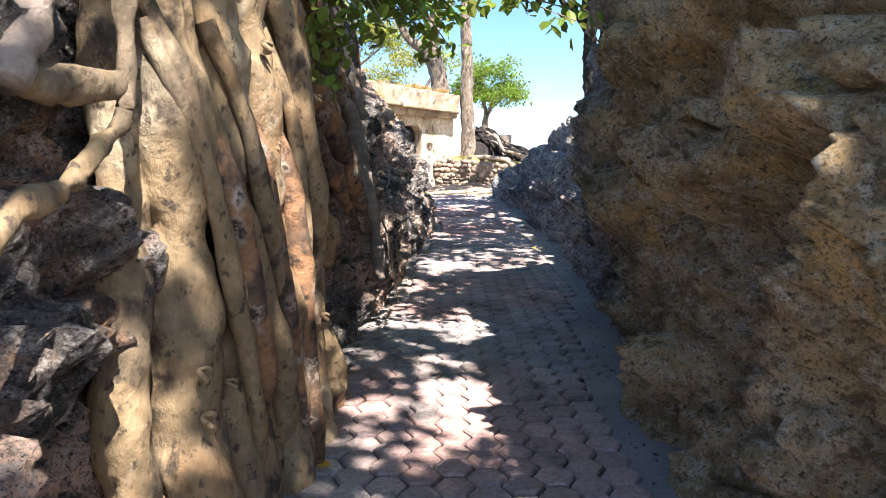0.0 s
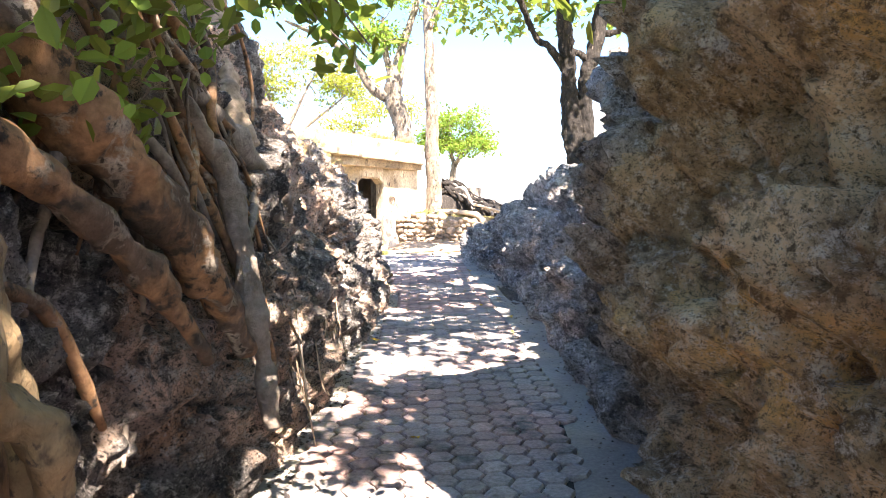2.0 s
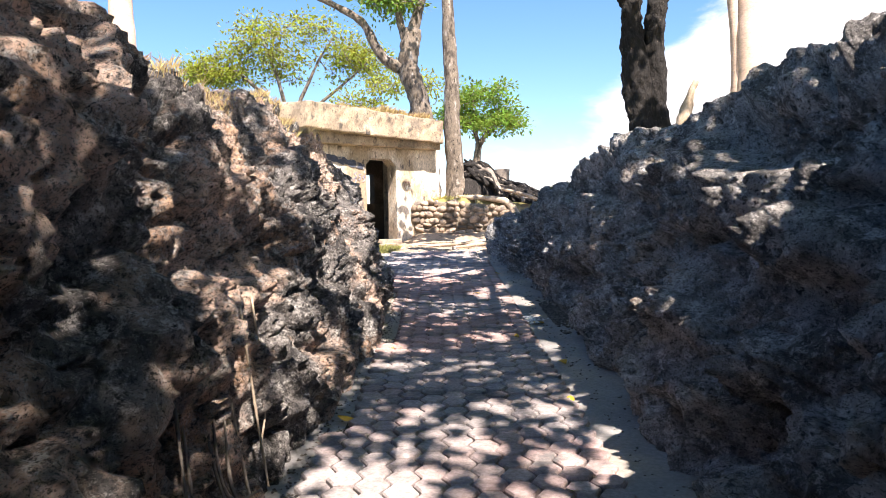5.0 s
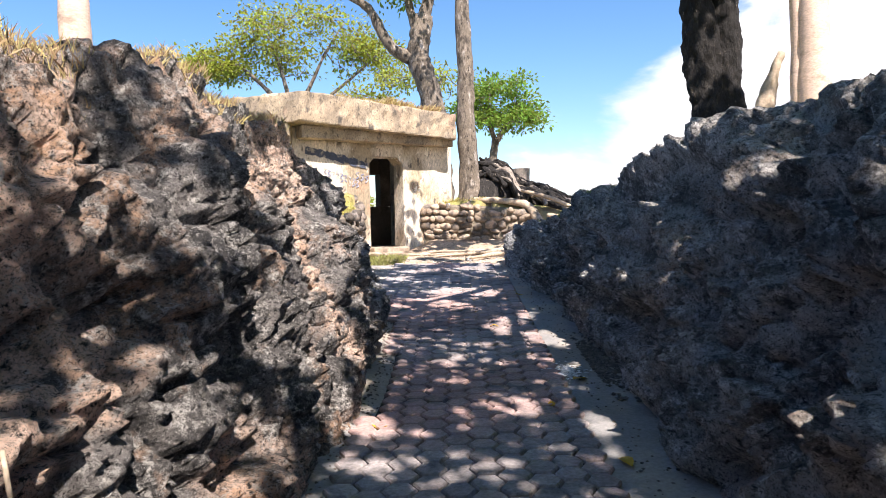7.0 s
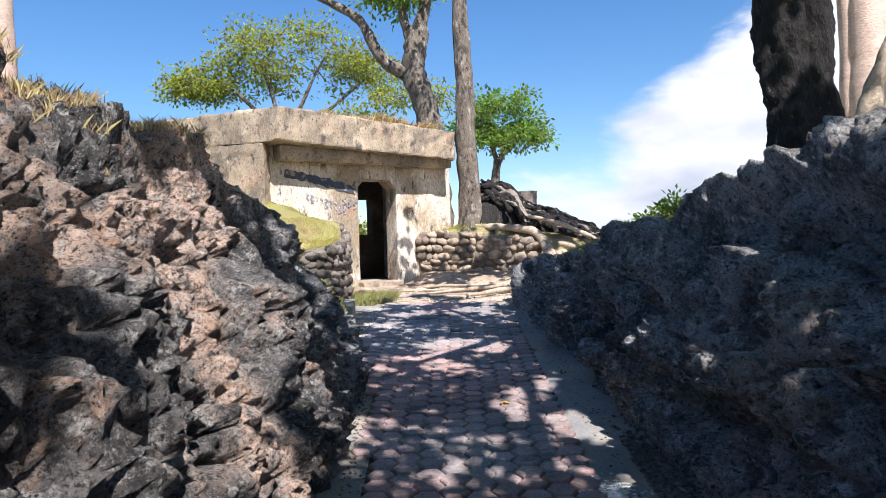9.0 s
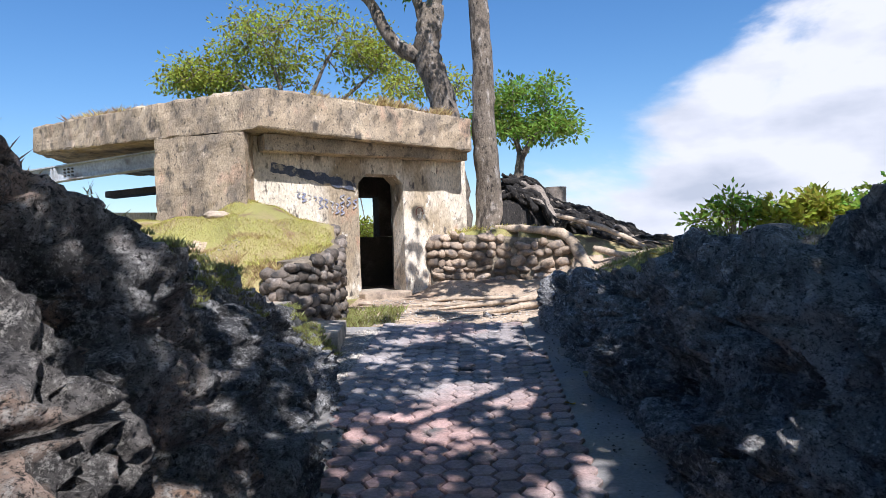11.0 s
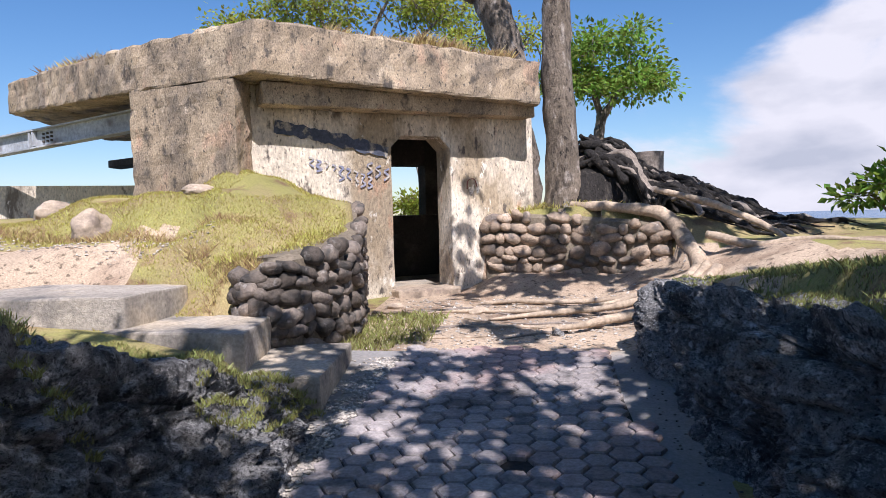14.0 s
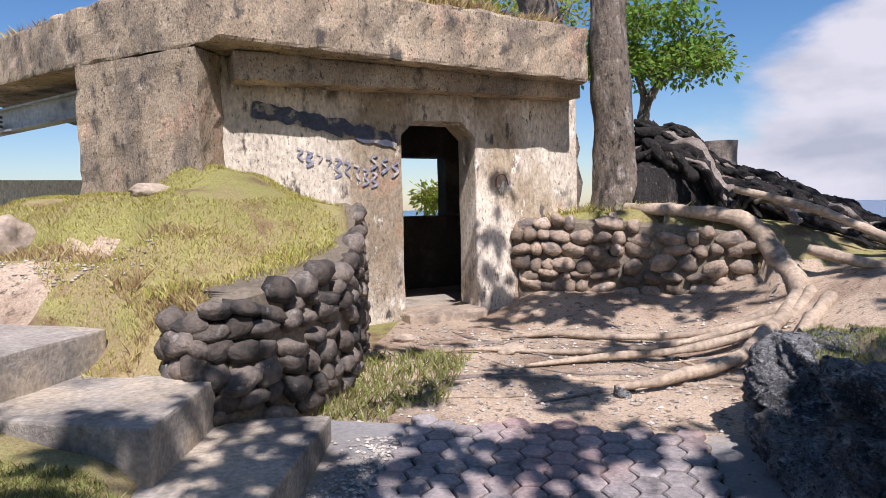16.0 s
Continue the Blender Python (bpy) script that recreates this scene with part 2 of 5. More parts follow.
TAN_STONE = material("tan_stone", (0.4, 0.32, 0.24), 0.9, (3.0, 30.0), [((0.24, 0.19, 0.15), 4.0, 0.5, 0.66)], (0.25, 0.2), 0.6, 45.0, coords="World")
STEP = material("step_concrete", (0.36, 0.32, 0.27), 0.9, (1.5, 30.0), [((0.45, 0.38, 0.29), 1.1, 0.5, 0.6), ((0.16, 0.15, 0.14), 1.6, 0.52, 0.68)], (0.28, 0.3), 0.6, 60.0, coords="World")
STONE = material("river_stone", (0.36, 0.275, 0.2), 0.8, (5.0, 40.0), [((0.12, 0.1, 0.085), 5.0, 0.48, 0.62), ((0.36, 0.31, 0.26), 9.0, 0.6, 0.68)], (0.3, 0.3), 0.9, 30.0, random_tone=0.55, coords="World", depth=0.03)
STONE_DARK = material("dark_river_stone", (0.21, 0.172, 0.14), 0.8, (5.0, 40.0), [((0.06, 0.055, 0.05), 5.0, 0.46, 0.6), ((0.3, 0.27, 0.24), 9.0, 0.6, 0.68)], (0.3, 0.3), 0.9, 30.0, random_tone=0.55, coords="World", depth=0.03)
MORTAR = material("mortar", (0.2, 0.165, 0.12), 0.95, (2.0, 30.0), (), (0.28, 0.3), 0.8, 50.0, coords="World")
FIG_BARK = material("fig_bark", (0.27, 0.2, 0.115), 0.8, (2.5, 22.0), [((0.23, 0.15, 0.08), 2.6, 0.52, 0.62), ((0.17, 0.135, 0.09), 3.4, 0.52, 0.62), ((0.42, 0.36, 0.25), 2.0, 0.57, 0.66), ((0.07, 0.055, 0.04), 6.0, 0.57, 0.65), ((0.09, 0.07, 0.05), 26.0, 0.58, 0.66)], (0.3, 0.3), 1.0, 20.0, stretch=(1, 1, 0.7), coords="World")
ROOT_BARK = material("root_bark", (0.3, 0.17, 0.09), 0.85, (4.0, 25.0), [((0.1, 0.07, 0.05), 3.5, 0.44, 0.56), ((0.4, 0.34, 0.27), 7.0, 0.56, 0.64), ((0.05, 0.04, 0.03), 14.0, 0.55, 0.64)], (0.35, 0.35), 1.0, 14.0, coords="World")
GREY_ROOT = material("grey_root", (0.25, 0.21, 0.175), 0.85, (3.0, 25.0), [((0.14, 0.115, 0.095), 4.0, 0.5, 0.64)], (0.25, 0.3), 0.9, 30.0, coords="World")
PALE_ROOT = material("pale_root", (0.42, 0.33, 0.24), 0.85, (3.0, 25.0), [((0.24, 0.19, 0.14), 4.0, 0.55, 0.68)], (0.28, 0.3), 0.8, 35.0, coords="World")
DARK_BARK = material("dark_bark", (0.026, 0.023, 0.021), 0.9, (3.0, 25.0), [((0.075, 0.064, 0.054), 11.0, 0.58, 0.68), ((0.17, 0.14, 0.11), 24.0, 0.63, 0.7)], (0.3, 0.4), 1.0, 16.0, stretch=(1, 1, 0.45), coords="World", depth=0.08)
GREY_BARK = material("grey_bark", (0.19, 0.155, 0.12), 0.9, (3.0, 30.0), [((0.34, 0.3, 0.26), 6.0, 0.56, 0.64), ((0.07, 0.058, 0.047), 5.0, 0.54, 0.64), ((0.05, 0.042, 0.035), 18.0, 0.58, 0.66)], (0.28, 0.35), 1.0, 22.0, stretch=(1, 1, 0.5), coords="World", depth=0.05)
PALE_BARK = material("pale_bark", (0.6, 0.44, 0.35), 0.85, (2.0, 20.0), [((0.42, 0.3, 0.23), 3.0, 0.55, 0.7)], (0.2, 0.2), 0.6, 30.0, stretch=(1, 1, 2.0), coords="World")
PINK = material("pink_paint", (0.72, 0.42, 0.38), 0.7, (0.5, 8.0), (), (0.28, 0.3), 0.2, 20.0, coords="World")
STEEL = material("grey_steel", (0.36, 0.38, 0.4), 0.55, (1.5, 20.0), [((0.12, 0.1, 0.09), 2.5, 0.58, 0.7)], (0.28, 0.3), 0.2, 40.0, spec=0.5, coords="World")
DARK_SPRAY = material("dark_spray_paint", (0.07, 0.08, 0.11), 0.85, (3.0, 25.0), [((0.3, 0.27, 0.23), 7.0, 0.54, 0.62)], (0.25, 0.3), 0.3, 40.0, coords="World")
SPRAY = material("blue_spray_paint", (0.2, 0.21, 0.29), 0.85, (3.0, 25.0), [((0.46, 0.42, 0.37), 9.0, 0.46, 0.58)], (0.25, 0.3), 0.3, 40.0, coords="World")
RED_SPRAY = material("red_spray_paint", (0.3, 0.12, 0.09), 0.85, (3.0, 25.0), (), (0.28, 0.3), 0.2, 40.0, coords="World")
WATER = material("sea_water", (0.05, 0.13, 0.24), 0.25, (0.01, 0.08), (), (0.28, 0.3), 0.3, 0.5, spec=0.5, coords="World")
GRASS = leaf_material("grass_blades", (0.4, 0.35, 0.1), 0.3, 0.4)
GREEN_GRASS = leaf_material("green_grass", (0.25, 0.25, 0.08), 0.3, 0.5)
DRY_GRASS = leaf_material("dry_grass", (0.42, 0.31, 0.15), 0.3, 0.4)
LEAF_FIG = leaf_material("fig_leaf", (0.2, 0.27, 0.05), 0.5)
LEAF_YELLOW = leaf_material("yellow_green_leaf", (0.33, 0.35, 0.05), 0.55)
LEAF_GREEN = leaf_material("green_leaf", (0.21, 0.31, 0.05), 0.55)
LEAF_FALLEN = leaf_material("fallen_leaf", (0.6, 0.33, 0.04), 0.2, 0.5)
LITTER = material("leaf_litter", (0.12, 0.1, 0.085), 0.9, (4.0, 30.0), (), (0.28, 0.3), 0.5, 50.0, island_tone=0.5, coords="World")
CHALK = material("white_chalk_dust", (0.72, 0.7, 0.66), 0.95, (4.0, 30.0), (), (0.2, 0.3), 0.3, 50.0, island_tone=0.25, coords="World")
GRAVEL = material("pale_gravel", (0.4, 0.36, 0.31), 0.9, (4.0, 30.0), (), (0.28, 0.3), 0.3, 50.0, island_tone=0.4, coords="World")


# ---- building helpers ----
def mesh(name, verts, faces, mat, smooth=False):
    me = bpy.data.meshes.new(name)
    me.from_pydata([tuple(v) for v in verts], [], faces)
    me.materials.append(mat)
    if smooth:
        me.shade_smooth()
    me.update()
    return me


def part(name, data, mat, parent, label="", smooth=False):
    """Links a bmesh, or (verts, faces), as one mesh object under a thing or a part."""
    if isinstance(data, tuple):
        me = mesh(name, data[0], data[1], mat, smooth)
    else:
        me = bpy.data.meshes.new(name)
        data.to_mesh(me)
        data.free()
        me.materials.append(mat)
        if smooth:
            me.shade_smooth()
    ob = new(name, me)
    ob.parent = parent
    return tagged(ob, label)


def thing(name, label, category, group="", kind=""):
    return tagged(new(name), label, category, group, kind)


def interp(keys, t):
    """Smooth values between keyed rows (first entry the key)."""
    ks = [k[0] for k in keys]
    if t <= ks[0]:
        return keys[0][1:]
    if t >= ks[-1]:
        return keys[-1][1:]
    i = max(j for j in range(len(ks)) if ks[j] <= t)
    f = (t - ks[i]) / (ks[i + 1] - ks[i])
    f = f * f * (3 - 2 * f) * 0.5 + f * 0.5
    return [a + (b - a) * f for a, b in zip(keys[i][1:], keys[i + 1][1:])]


def spline(points, n):
    """n points along a Catmull-Rom curve through the given ones."""
    p = [Vector(q) for q in points]
    p = [2 * p[0] - p[1], *p, 2 * p[-1] - p[-2]]
    out = []
    for k in range(n):
        u = k / (n - 1) * (len(p) - 3)
        i = min(int(u), len(p) - 4)
        f = u - i
        a, b, c, d = p[i:i + 4]
        out.append(0.5 * (2 * b + (c - a) * f + (2 * a - 5 * b + 4 * c - d) * f * f + (3 * b - 3 * c + d - a) * f ** 3))
    return out


def tube(points, radii, sides=10, n=0, lump=0.15, freq=3.0, seed=0.0, flat=1.0, gnarl=0.0):
    """A lumpy tapered limb: rings along a spline, capped."""
    n = n or len(points) * 5
    line = spline(points, n)
    verts, faces = [], []
    up = Vector((0.13, 0.21, 1)).normalized()
    for k, c in enumerate(line):
        d = (line[min(k + 1, n - 1)] - line[max(k - 1, 0)]).normalized()
        s = d.cross(up)
        if s.length < 0.15:
            s = d.cross(Vector((1, 0.3, 0)))
        s.normalize()
        w = d.cross(s)
        u = k / (n - 1) * (len(radii) - 1)
        i = min(int(u), len(radii) - 2)
        r = radii[i] + (radii[i + 1] - radii[i]) * (u - i)
        for j in range(sides):
            a = 2 * math.pi * j / sides
            o = s * math.cos(a) + w * math.sin(a) * flat
            q = c + o * r
            verts.append(q + o * r * lump * 2 * noise.noise(q * freq + Vector((seed, 0, 0))) + o * r * lump * noise.noise(q * freq * 3) + o * gnarl * (0.03 * (0.4 - 2 * abs(noise.noise(Vector((q.x * 11, q.y * 11, q.z * 6))))) + 0.012 * noise.noise(q * 31)))
    for k in range(n - 1):
        for j in range(sides):
            a, b = k * sides + j, k * sides + (j + 1) % sides
            faces.append((a, b, b + sides, a + sides))
    faces.append(tuple(range(sides))[::-1])
    faces.append(tuple(range((n - 1) * sides, n * sides)))
    return verts, faces


def joined(*pieces):
    verts, faces = [], []
    for v, f in pieces:
        k = len(verts)
        verts.extend(v)
        faces.extend(tuple(i + k for i in q) for q in f)
    return verts, faces


def prism(outline, z0, z1):
    """An upright prism over a plan outline (counter-clockwise)."""
    n = len(outline)
    zz0 = z0 if isinstance(z0, (list, tuple)) else [z0] * n
    zz1 = z1 if isinstance(z1, (list, tuple)) else [z1] * n
    verts = [(x, y, z) for (x, y), z in zip(outline, zz0)] + [(x, y, z) for (x, y), z in zip(outline, zz1)]
    faces = [tuple(range(n))[::-1], tuple(range(n, 2 * n))]
    faces += [(i, (i + 1) % n, n + (i + 1) % n, n + i) for i in range(n)]
    return verts, faces


def worn(data, width=0.02, cut=0.25, rough=0.012, freq=4.0):
    """Cuts a block into a fine grid, bevels and wears it."""
    bm = bmesh.new()
    vs = [bm.verts.new(v) for v in data[0]]
    for f in data[1]:
        bm.faces.new([vs[i] for i in f])
    bmesh.ops.recalc_face_normals(bm, faces=bm.faces)
    bmesh.ops.bevel(bm, geom=list(bm.edges), offset=width, segments=2, affect="EDGES", profile=0.6)
    for _ in range(6):
        long = [e for e in bm.edges if e.calc_length() > cut * 1.5]
        if not long:
            break
        bmesh.ops.subdivide_edges(bm, edges=long, cuts=1, use_grid_fill=True)
    bmesh.ops.triangulate(bm, faces=[f for f in bm.faces if len(f.verts) > 4])
    for v in bm.verts:
        v.co += v.normal * rough * (noise.noise(v.co * freq) + 0.6 * noise.noise(v.co * freq * 3.1))
    return bm


def leaves(spots, size, spread=0.5, seed=1, droop=0.3, broad=False):
    """Leaf blades, each a folded diamond, one per spot."""
    rng_ = np.random.default_rng(seed)
    n = len(spots)
    p = np.asarray(spots, float)
    d = rng_.normal(size=(n, 3))
    d[:, 2] -= droop
    d /= np.linalg.norm(d, axis=1)[:, None]
    s = np.cross(d, rng_.normal(size=(n, 3)) * spread + [0, 0, 1])
    s /= np.linalg.norm(s, axis=1)[:, None] + 1e-6
    nn = np.cross(s, d)
    k = (size * rng_.uniform(0.65, 1.3, n))[:, None]
    if broad:
        v = np.stack([p, p + d * k * 0.25 + s * k * 0.27 + nn * k * 0.06, p + d * k * 0.65 + s * k * 0.3 + nn * k * 0.05, p + d * k - nn * k * 0.05,
                      p + d * k * 0.65 - s * k * 0.3 + nn * k * 0.05, p + d * k * 0.25 - s * k * 0.27 + nn * k * 0.06], 1).reshape(-1, 3)
        i = np.arange(n) * 6
        return v.tolist(), np.concatenate([np.stack([i, i + a, i + a + 1], 1) for a in (1, 2, 3, 4)]).tolist()
    v = np.stack([p, p + d * k * 0.45 + s * k * 0.3 + nn * k * 0.07, p + d * k, p + d * k * 0.45 - s * k * 0.3 + nn * k * 0.07], 1).reshape(-1, 3)
    i = np.arange(n) * 4
    f = np.concatenate([np.stack([i, i + 1, i + 2], 1), np.stack([i, i + 2, i + 3], 1)])
    return v.tolist(), f.tolist()


def clumps(centres, radius, count, seed=1, flat=0.6):
    """Leaf spots gathered round twig ends."""
    rng_ = np.random.default_rng(seed)
    out = []
    for c in centres:
        q = rng_.normal(size=(count, 3)) * radius * 0.5
        q[:, 2] *= flat
        out.append(q + np.array(c))
    return np.concatenate(out)


# ---- plan of the trench ----
def floor_z(y):
    return 0.068 * y if y < 21 else 1.428 + 0.05 * (y - 21)


# along the wall: y, foot x, belly x, rim x, rim z
LEFT = [(-6, -1.0, -1.05, -1.2, 0.1), (-0.5, -1.0, -1.02, -1.2, 0.5), (0.6, -1.0, -1.02, -1.2, 2.0), (2, -0.95, -1.0, -1.2, 2.65), (4.0, -0.8, -0.96, -1.16, 2.75), (5.2, -0.7, -0.85, -1.1, 3.05), (6.4, -0.6, -0.64, -1.0, 3.4), (7.6, -0.5, -0.62, -1.0, 3.15), (8.5, -0.48, -0.66, -1.0, 2.72),
        (9.7, -0.36, -0.58, -1.02, 2.76), (11, -0.27, -0.5, -0.98, 2.96), (12.3, -0.2, -0.48, -0.97, 2.95), (13.1, -0.2, -0.48, -0.93, 2.9), (13.6, -0.22, -0.5, -0.92, 2.72), (14.8, -0.35, -0.6, -0.95, 2.42), (15.8, -0.48, -0.75, -1.1, 2.33), (16.4, -0.55, -0.8, -1.1, 2.16), (17.1, -0.61, -0.8, -1.02, 1.92), (18.1, -0.72, -0.85, -1.0, 1.6), (18.7, -0.85, -0.95, -1.1, 1.36)]
RIGHT = [(-6, 1.15, 1.15, 1.3, 0.1), (-0.6, 1.15, 1.15, 1.3, 0.4), (0.7, 1.14, 1.16, 1.25, 1.5), (1.5, 1.12, 1.16, 1.2, 3.0), (3.3, 1.1, 1.18, 1.2, 3.35), (4.7, 1.25, 1.24, 1.3, 3.5), (5.8, 1.36, 1.28, 1.35, 3.6), (6.4, 1.5, 1.5, 1.6, 3.15), (7.2, 1.56, 1.78, 2.2, 2.85), (9, 1.65, 1.9, 2.3, 2.75), (11, 1.75, 1.95, 2.3, 2.72),
         (12.1, 1.8, 1.95, 2.15, 2.7), (13.3, 1.85, 1.9, 2.05, 2.52), (14.2, 1.85, 1.88, 2.0, 2.34), (15.3, 1.75, 1.8, 1.95, 2.32), (17.5, 1.58, 1.6, 1.72, 2.2), (19.2, 1.5, 1.5, 1.58, 2.02), (20.2, 1.5, 1.55, 1.62, 1.95), (20.9, 1.7, 1.8, 1.95, 1.75)]


def sstep(a, b, t):
    f = max(0, min(1, (t - a) / (b - a)))
    return f * f * (3 - 2 * f)


def ridge(x, y, z):
    return 0.5 - 2 * abs(noise.noise(Vector((x, y, z))))


def rock_wall(keys, side, ys, rows_, seed):
    """A craggy sheet: from under the paving up the face, over the rim and back."""
    verts, faces = [], []
    back = 26
    nv = rows_ + back
    for y in ys:
        xf, xm, xt, zt = interp(keys, y)
        zf = floor_z(y) - 0.12
        calm = 1 - (0.5 if side < 0 else 0.1) * sstep(13.5, 15.5, y)
        ochre = sstep(7.2, 6.0, y) * (side > 0)
        flute = sstep(14.5, 12.5, y) if side > 0 else 0.35
        for j in range(nv + 1):
            if j <= rows_:
                v = j / rows_
                x = (1 - v) ** 2 * xf + 2 * v * (1 - v) * (2 * xm - 0.5 * (xf + xt)) + v * v * xt
                z = zf + (zt - zf) * v
                out = Vector((-side, 0, 0.25 + 0.9 * max(0, v - 0.8) / 0.2))
                gain = 1 - 0.4 * sstep(0.8, 1.0, v)
            else:
                v = (j - rows_) / back
                x = xt + side * 1.3 * v
                z = zt + 0.06 * v - 0.35 * v ** 3
                out = Vector((-side * (1 - v) * 0.7, 0, 1))
                gain = 0.6 - 0.25 * v
            out.normalize()
            p = Vector((x, y, z))
            q = p + Vector((seed, 0, 0))
            a, b, c = q
            gain *= min(1.0, 0.25 + (z - zf) / 0.5)
            big = 0.15 * noise.noise(q * 0.9) + 0.12 * noise.noise(q * 1.9) + (0.12 if side > 0 else 0.07) * math.tanh(7 * noise.noise(Vector((a * 1.5 + 3, b * 1.5, c * 2.4))))
            d = big + calm * ((0.14 if side > 0 else 0.1) * ridge(a * 2.3 + 7, b * 2.3 + 3, c * 2.3 + 1) + 0.055 * ridge(a * 5.2 + 2, b * 5.2 + 8, c * 5.2 + 4))
            d += 0.042 * ridge(a * 11 + 5, b * 11 + 1, c * 11 + 6) + 0.028 * ridge(a * 23, b * 23, c * 21) + 0.016 * noise.noise(q * 44)
            d += flute * 0.075 * ridge(a * 5.0 + 1, b * 5.0 + 6, c * 1.3 + 2)
            if ochre:  # dripping ribs and knobs on the ochre block
                d += ochre * (0.08 * ridge(a * 3.2 + 8, b * 3.2 + 1, c * 1.2) + 0.045 * ridge(a * 14 + 8, b * 14 + 1, c * 8 + 2) + 0.06 * math.tanh(9 * noise.noise(Vector((a * 2.2, b * 2.2 + 5, c * 3.4)))))
            crack = abs(noise.noise(q * 1.7 + Vector((3, 3, 9))))
            d -= (0.16 if side > 0 else 0.11) * calm * max(0, 1 - crack / 0.07)
            crack = abs(noise.noise(Vector((a * 3 + 6, b * 2.6 + 2, c * 5.0 + 1))))
            d -= 0.08 * max(0, 1 - crack / 0.08)
            pit = noise.noise(q * 6.7 + Vector((1, 4, 8)))
            d -= 0.13 * max(0, pit - 0.26) / 0.4
            pit = noise.noise(q * 15 + Vector((9, 4, 2)))
            d -= 0.07 * max(0, pit - 0.24) / 0.4
            verts.append(p + out * d * gain + Vector((0, 0.05 * noise.noise(q * 5 + Vector((0, 9, 0))), 0.04 * noise.noise(q * 6 + Vector((4, 0, 0))))))
    w = nv + 1
    for i in range(len(ys) - 1):
        for j in range(nv):
            a = i * w + j
            faces.append((a, a + 1, a + w + 1, a + w) if side > 0 else (a, a + w, a + w + 1, a + 1))
    return verts, faces


def axis(stops):
    out = []
    for (a, s), (b, _) in zip(stops, stops[1:]):
        out += list(np.arange(a, b - 1e-6, s))
    return out + [stops[-1][0]]


wall_left = tagged(new("wall_left", mesh("wall_left", *rock_wall(LEFT, -1, axis([(-6, 0.12), (0.9, 0.024), (18.7, 1)]), 108, 0.0), ROCK_LEFT, True)), "craggy dark coral limestone wall with tan broken patches and painted sun dapples", "rock wall", kind="structure")
wall_right = tagged(new("wall_right", mesh("wall_right", *rock_wall(RIGHT, 1, axis([(-6, 0.12), (0.9, 0.024), (20.9, 1)]), 108, 31.0), ROCK_RIGHT, True)), "craggy blackened coral limestone wall with an ochre overhang", "rock wall", kind="structure")


def top_of(ob):
    """Height of a wall's top over the plan, from its vertices in 6 cm cells."""
    cells = {}
    for v in ob.data.vertices:
        k = (math.floor(v.co.x / 0.06), math.floor(v.co.y / 0.06))
        cells[k] = max(cells.get(k, -9), v.co.z)
    return lambda x, y: cells.get((math.floor(x / 0.06), math.floor(y / 0.06)), -9)


LEFT_TOP, RIGHT_TOP = top_of(wall_left), top_of(wall_right)


# ---- terrain ----
STONE_L = [(-2.02, 19.78), (-1.82, 19.66), (-1.55, 19.88), (-1.38, 20.5), (-1.4, 21.3), (-1.62, 22.2), (-1.85, 22.95)]
STONE_R = [(-0.25, 24.2), (0.3, 24.16), (0.9, 24.08), (1.6, 23.95), (2.25, 23.8)]
HILLS = [(-1.25, 18.9, 1.3), (-1.4, 19.6, 1.36), (-1.9, 18.5, 1.66), (-2.6, 18.55, 1.78), (-2, 17.6, 1.85), (-3, 18.4, 1.8), (-5, 18.5, 2.3), (-8, 19, 2.5), (-2.0, 19.2, 1.55), (-2.9, 19.6, 1.72), (-3.8, 19.8, 1.9), (-1.9, 20.2, 2.25), (-1.75, 21, 2.42), (-2.15, 22.3, 2.92), (-1.9, 22.5, 2.72),
         (-2.64, 22.25, 3.16), (-3.0, 22.0, 3.28), (-2.6, 20.8, 2.62), (-2.9, 21.4, 3.02), (-3.8, 21.6, 3.0), (-4.7, 22.2, 3.0), (-3.2, 20.8, 2.35), (-4.2, 20.6, 2.4), (-6, 21.5, 2.6), (-7, 24, 2.75), (-9, 23, 2.75)]
HP = np.array(HILLS)


def polyline_side(line, x, y):
    """Positive when (x, y) lies to the left of the line's nearest piece."""
    best, sign = 1e9, 1.0
    for (ax, ay), (bx, by) in zip(line, line[1:]):
        ux, uy = bx - ax, by - ay
        f = max(0, min(1, ((x - ax) * ux + (y - ay) * uy) / (ux * ux + uy * uy)))
        dx, dy = x - ax - f * ux, y - ay - f * uy
        dd = dx * dx + dy * dy
        if dd < best:
            best, sign = dd, ux * (y - ay) - uy * (x - ax)
    return math.copysign(math.sqrt(best), sign)


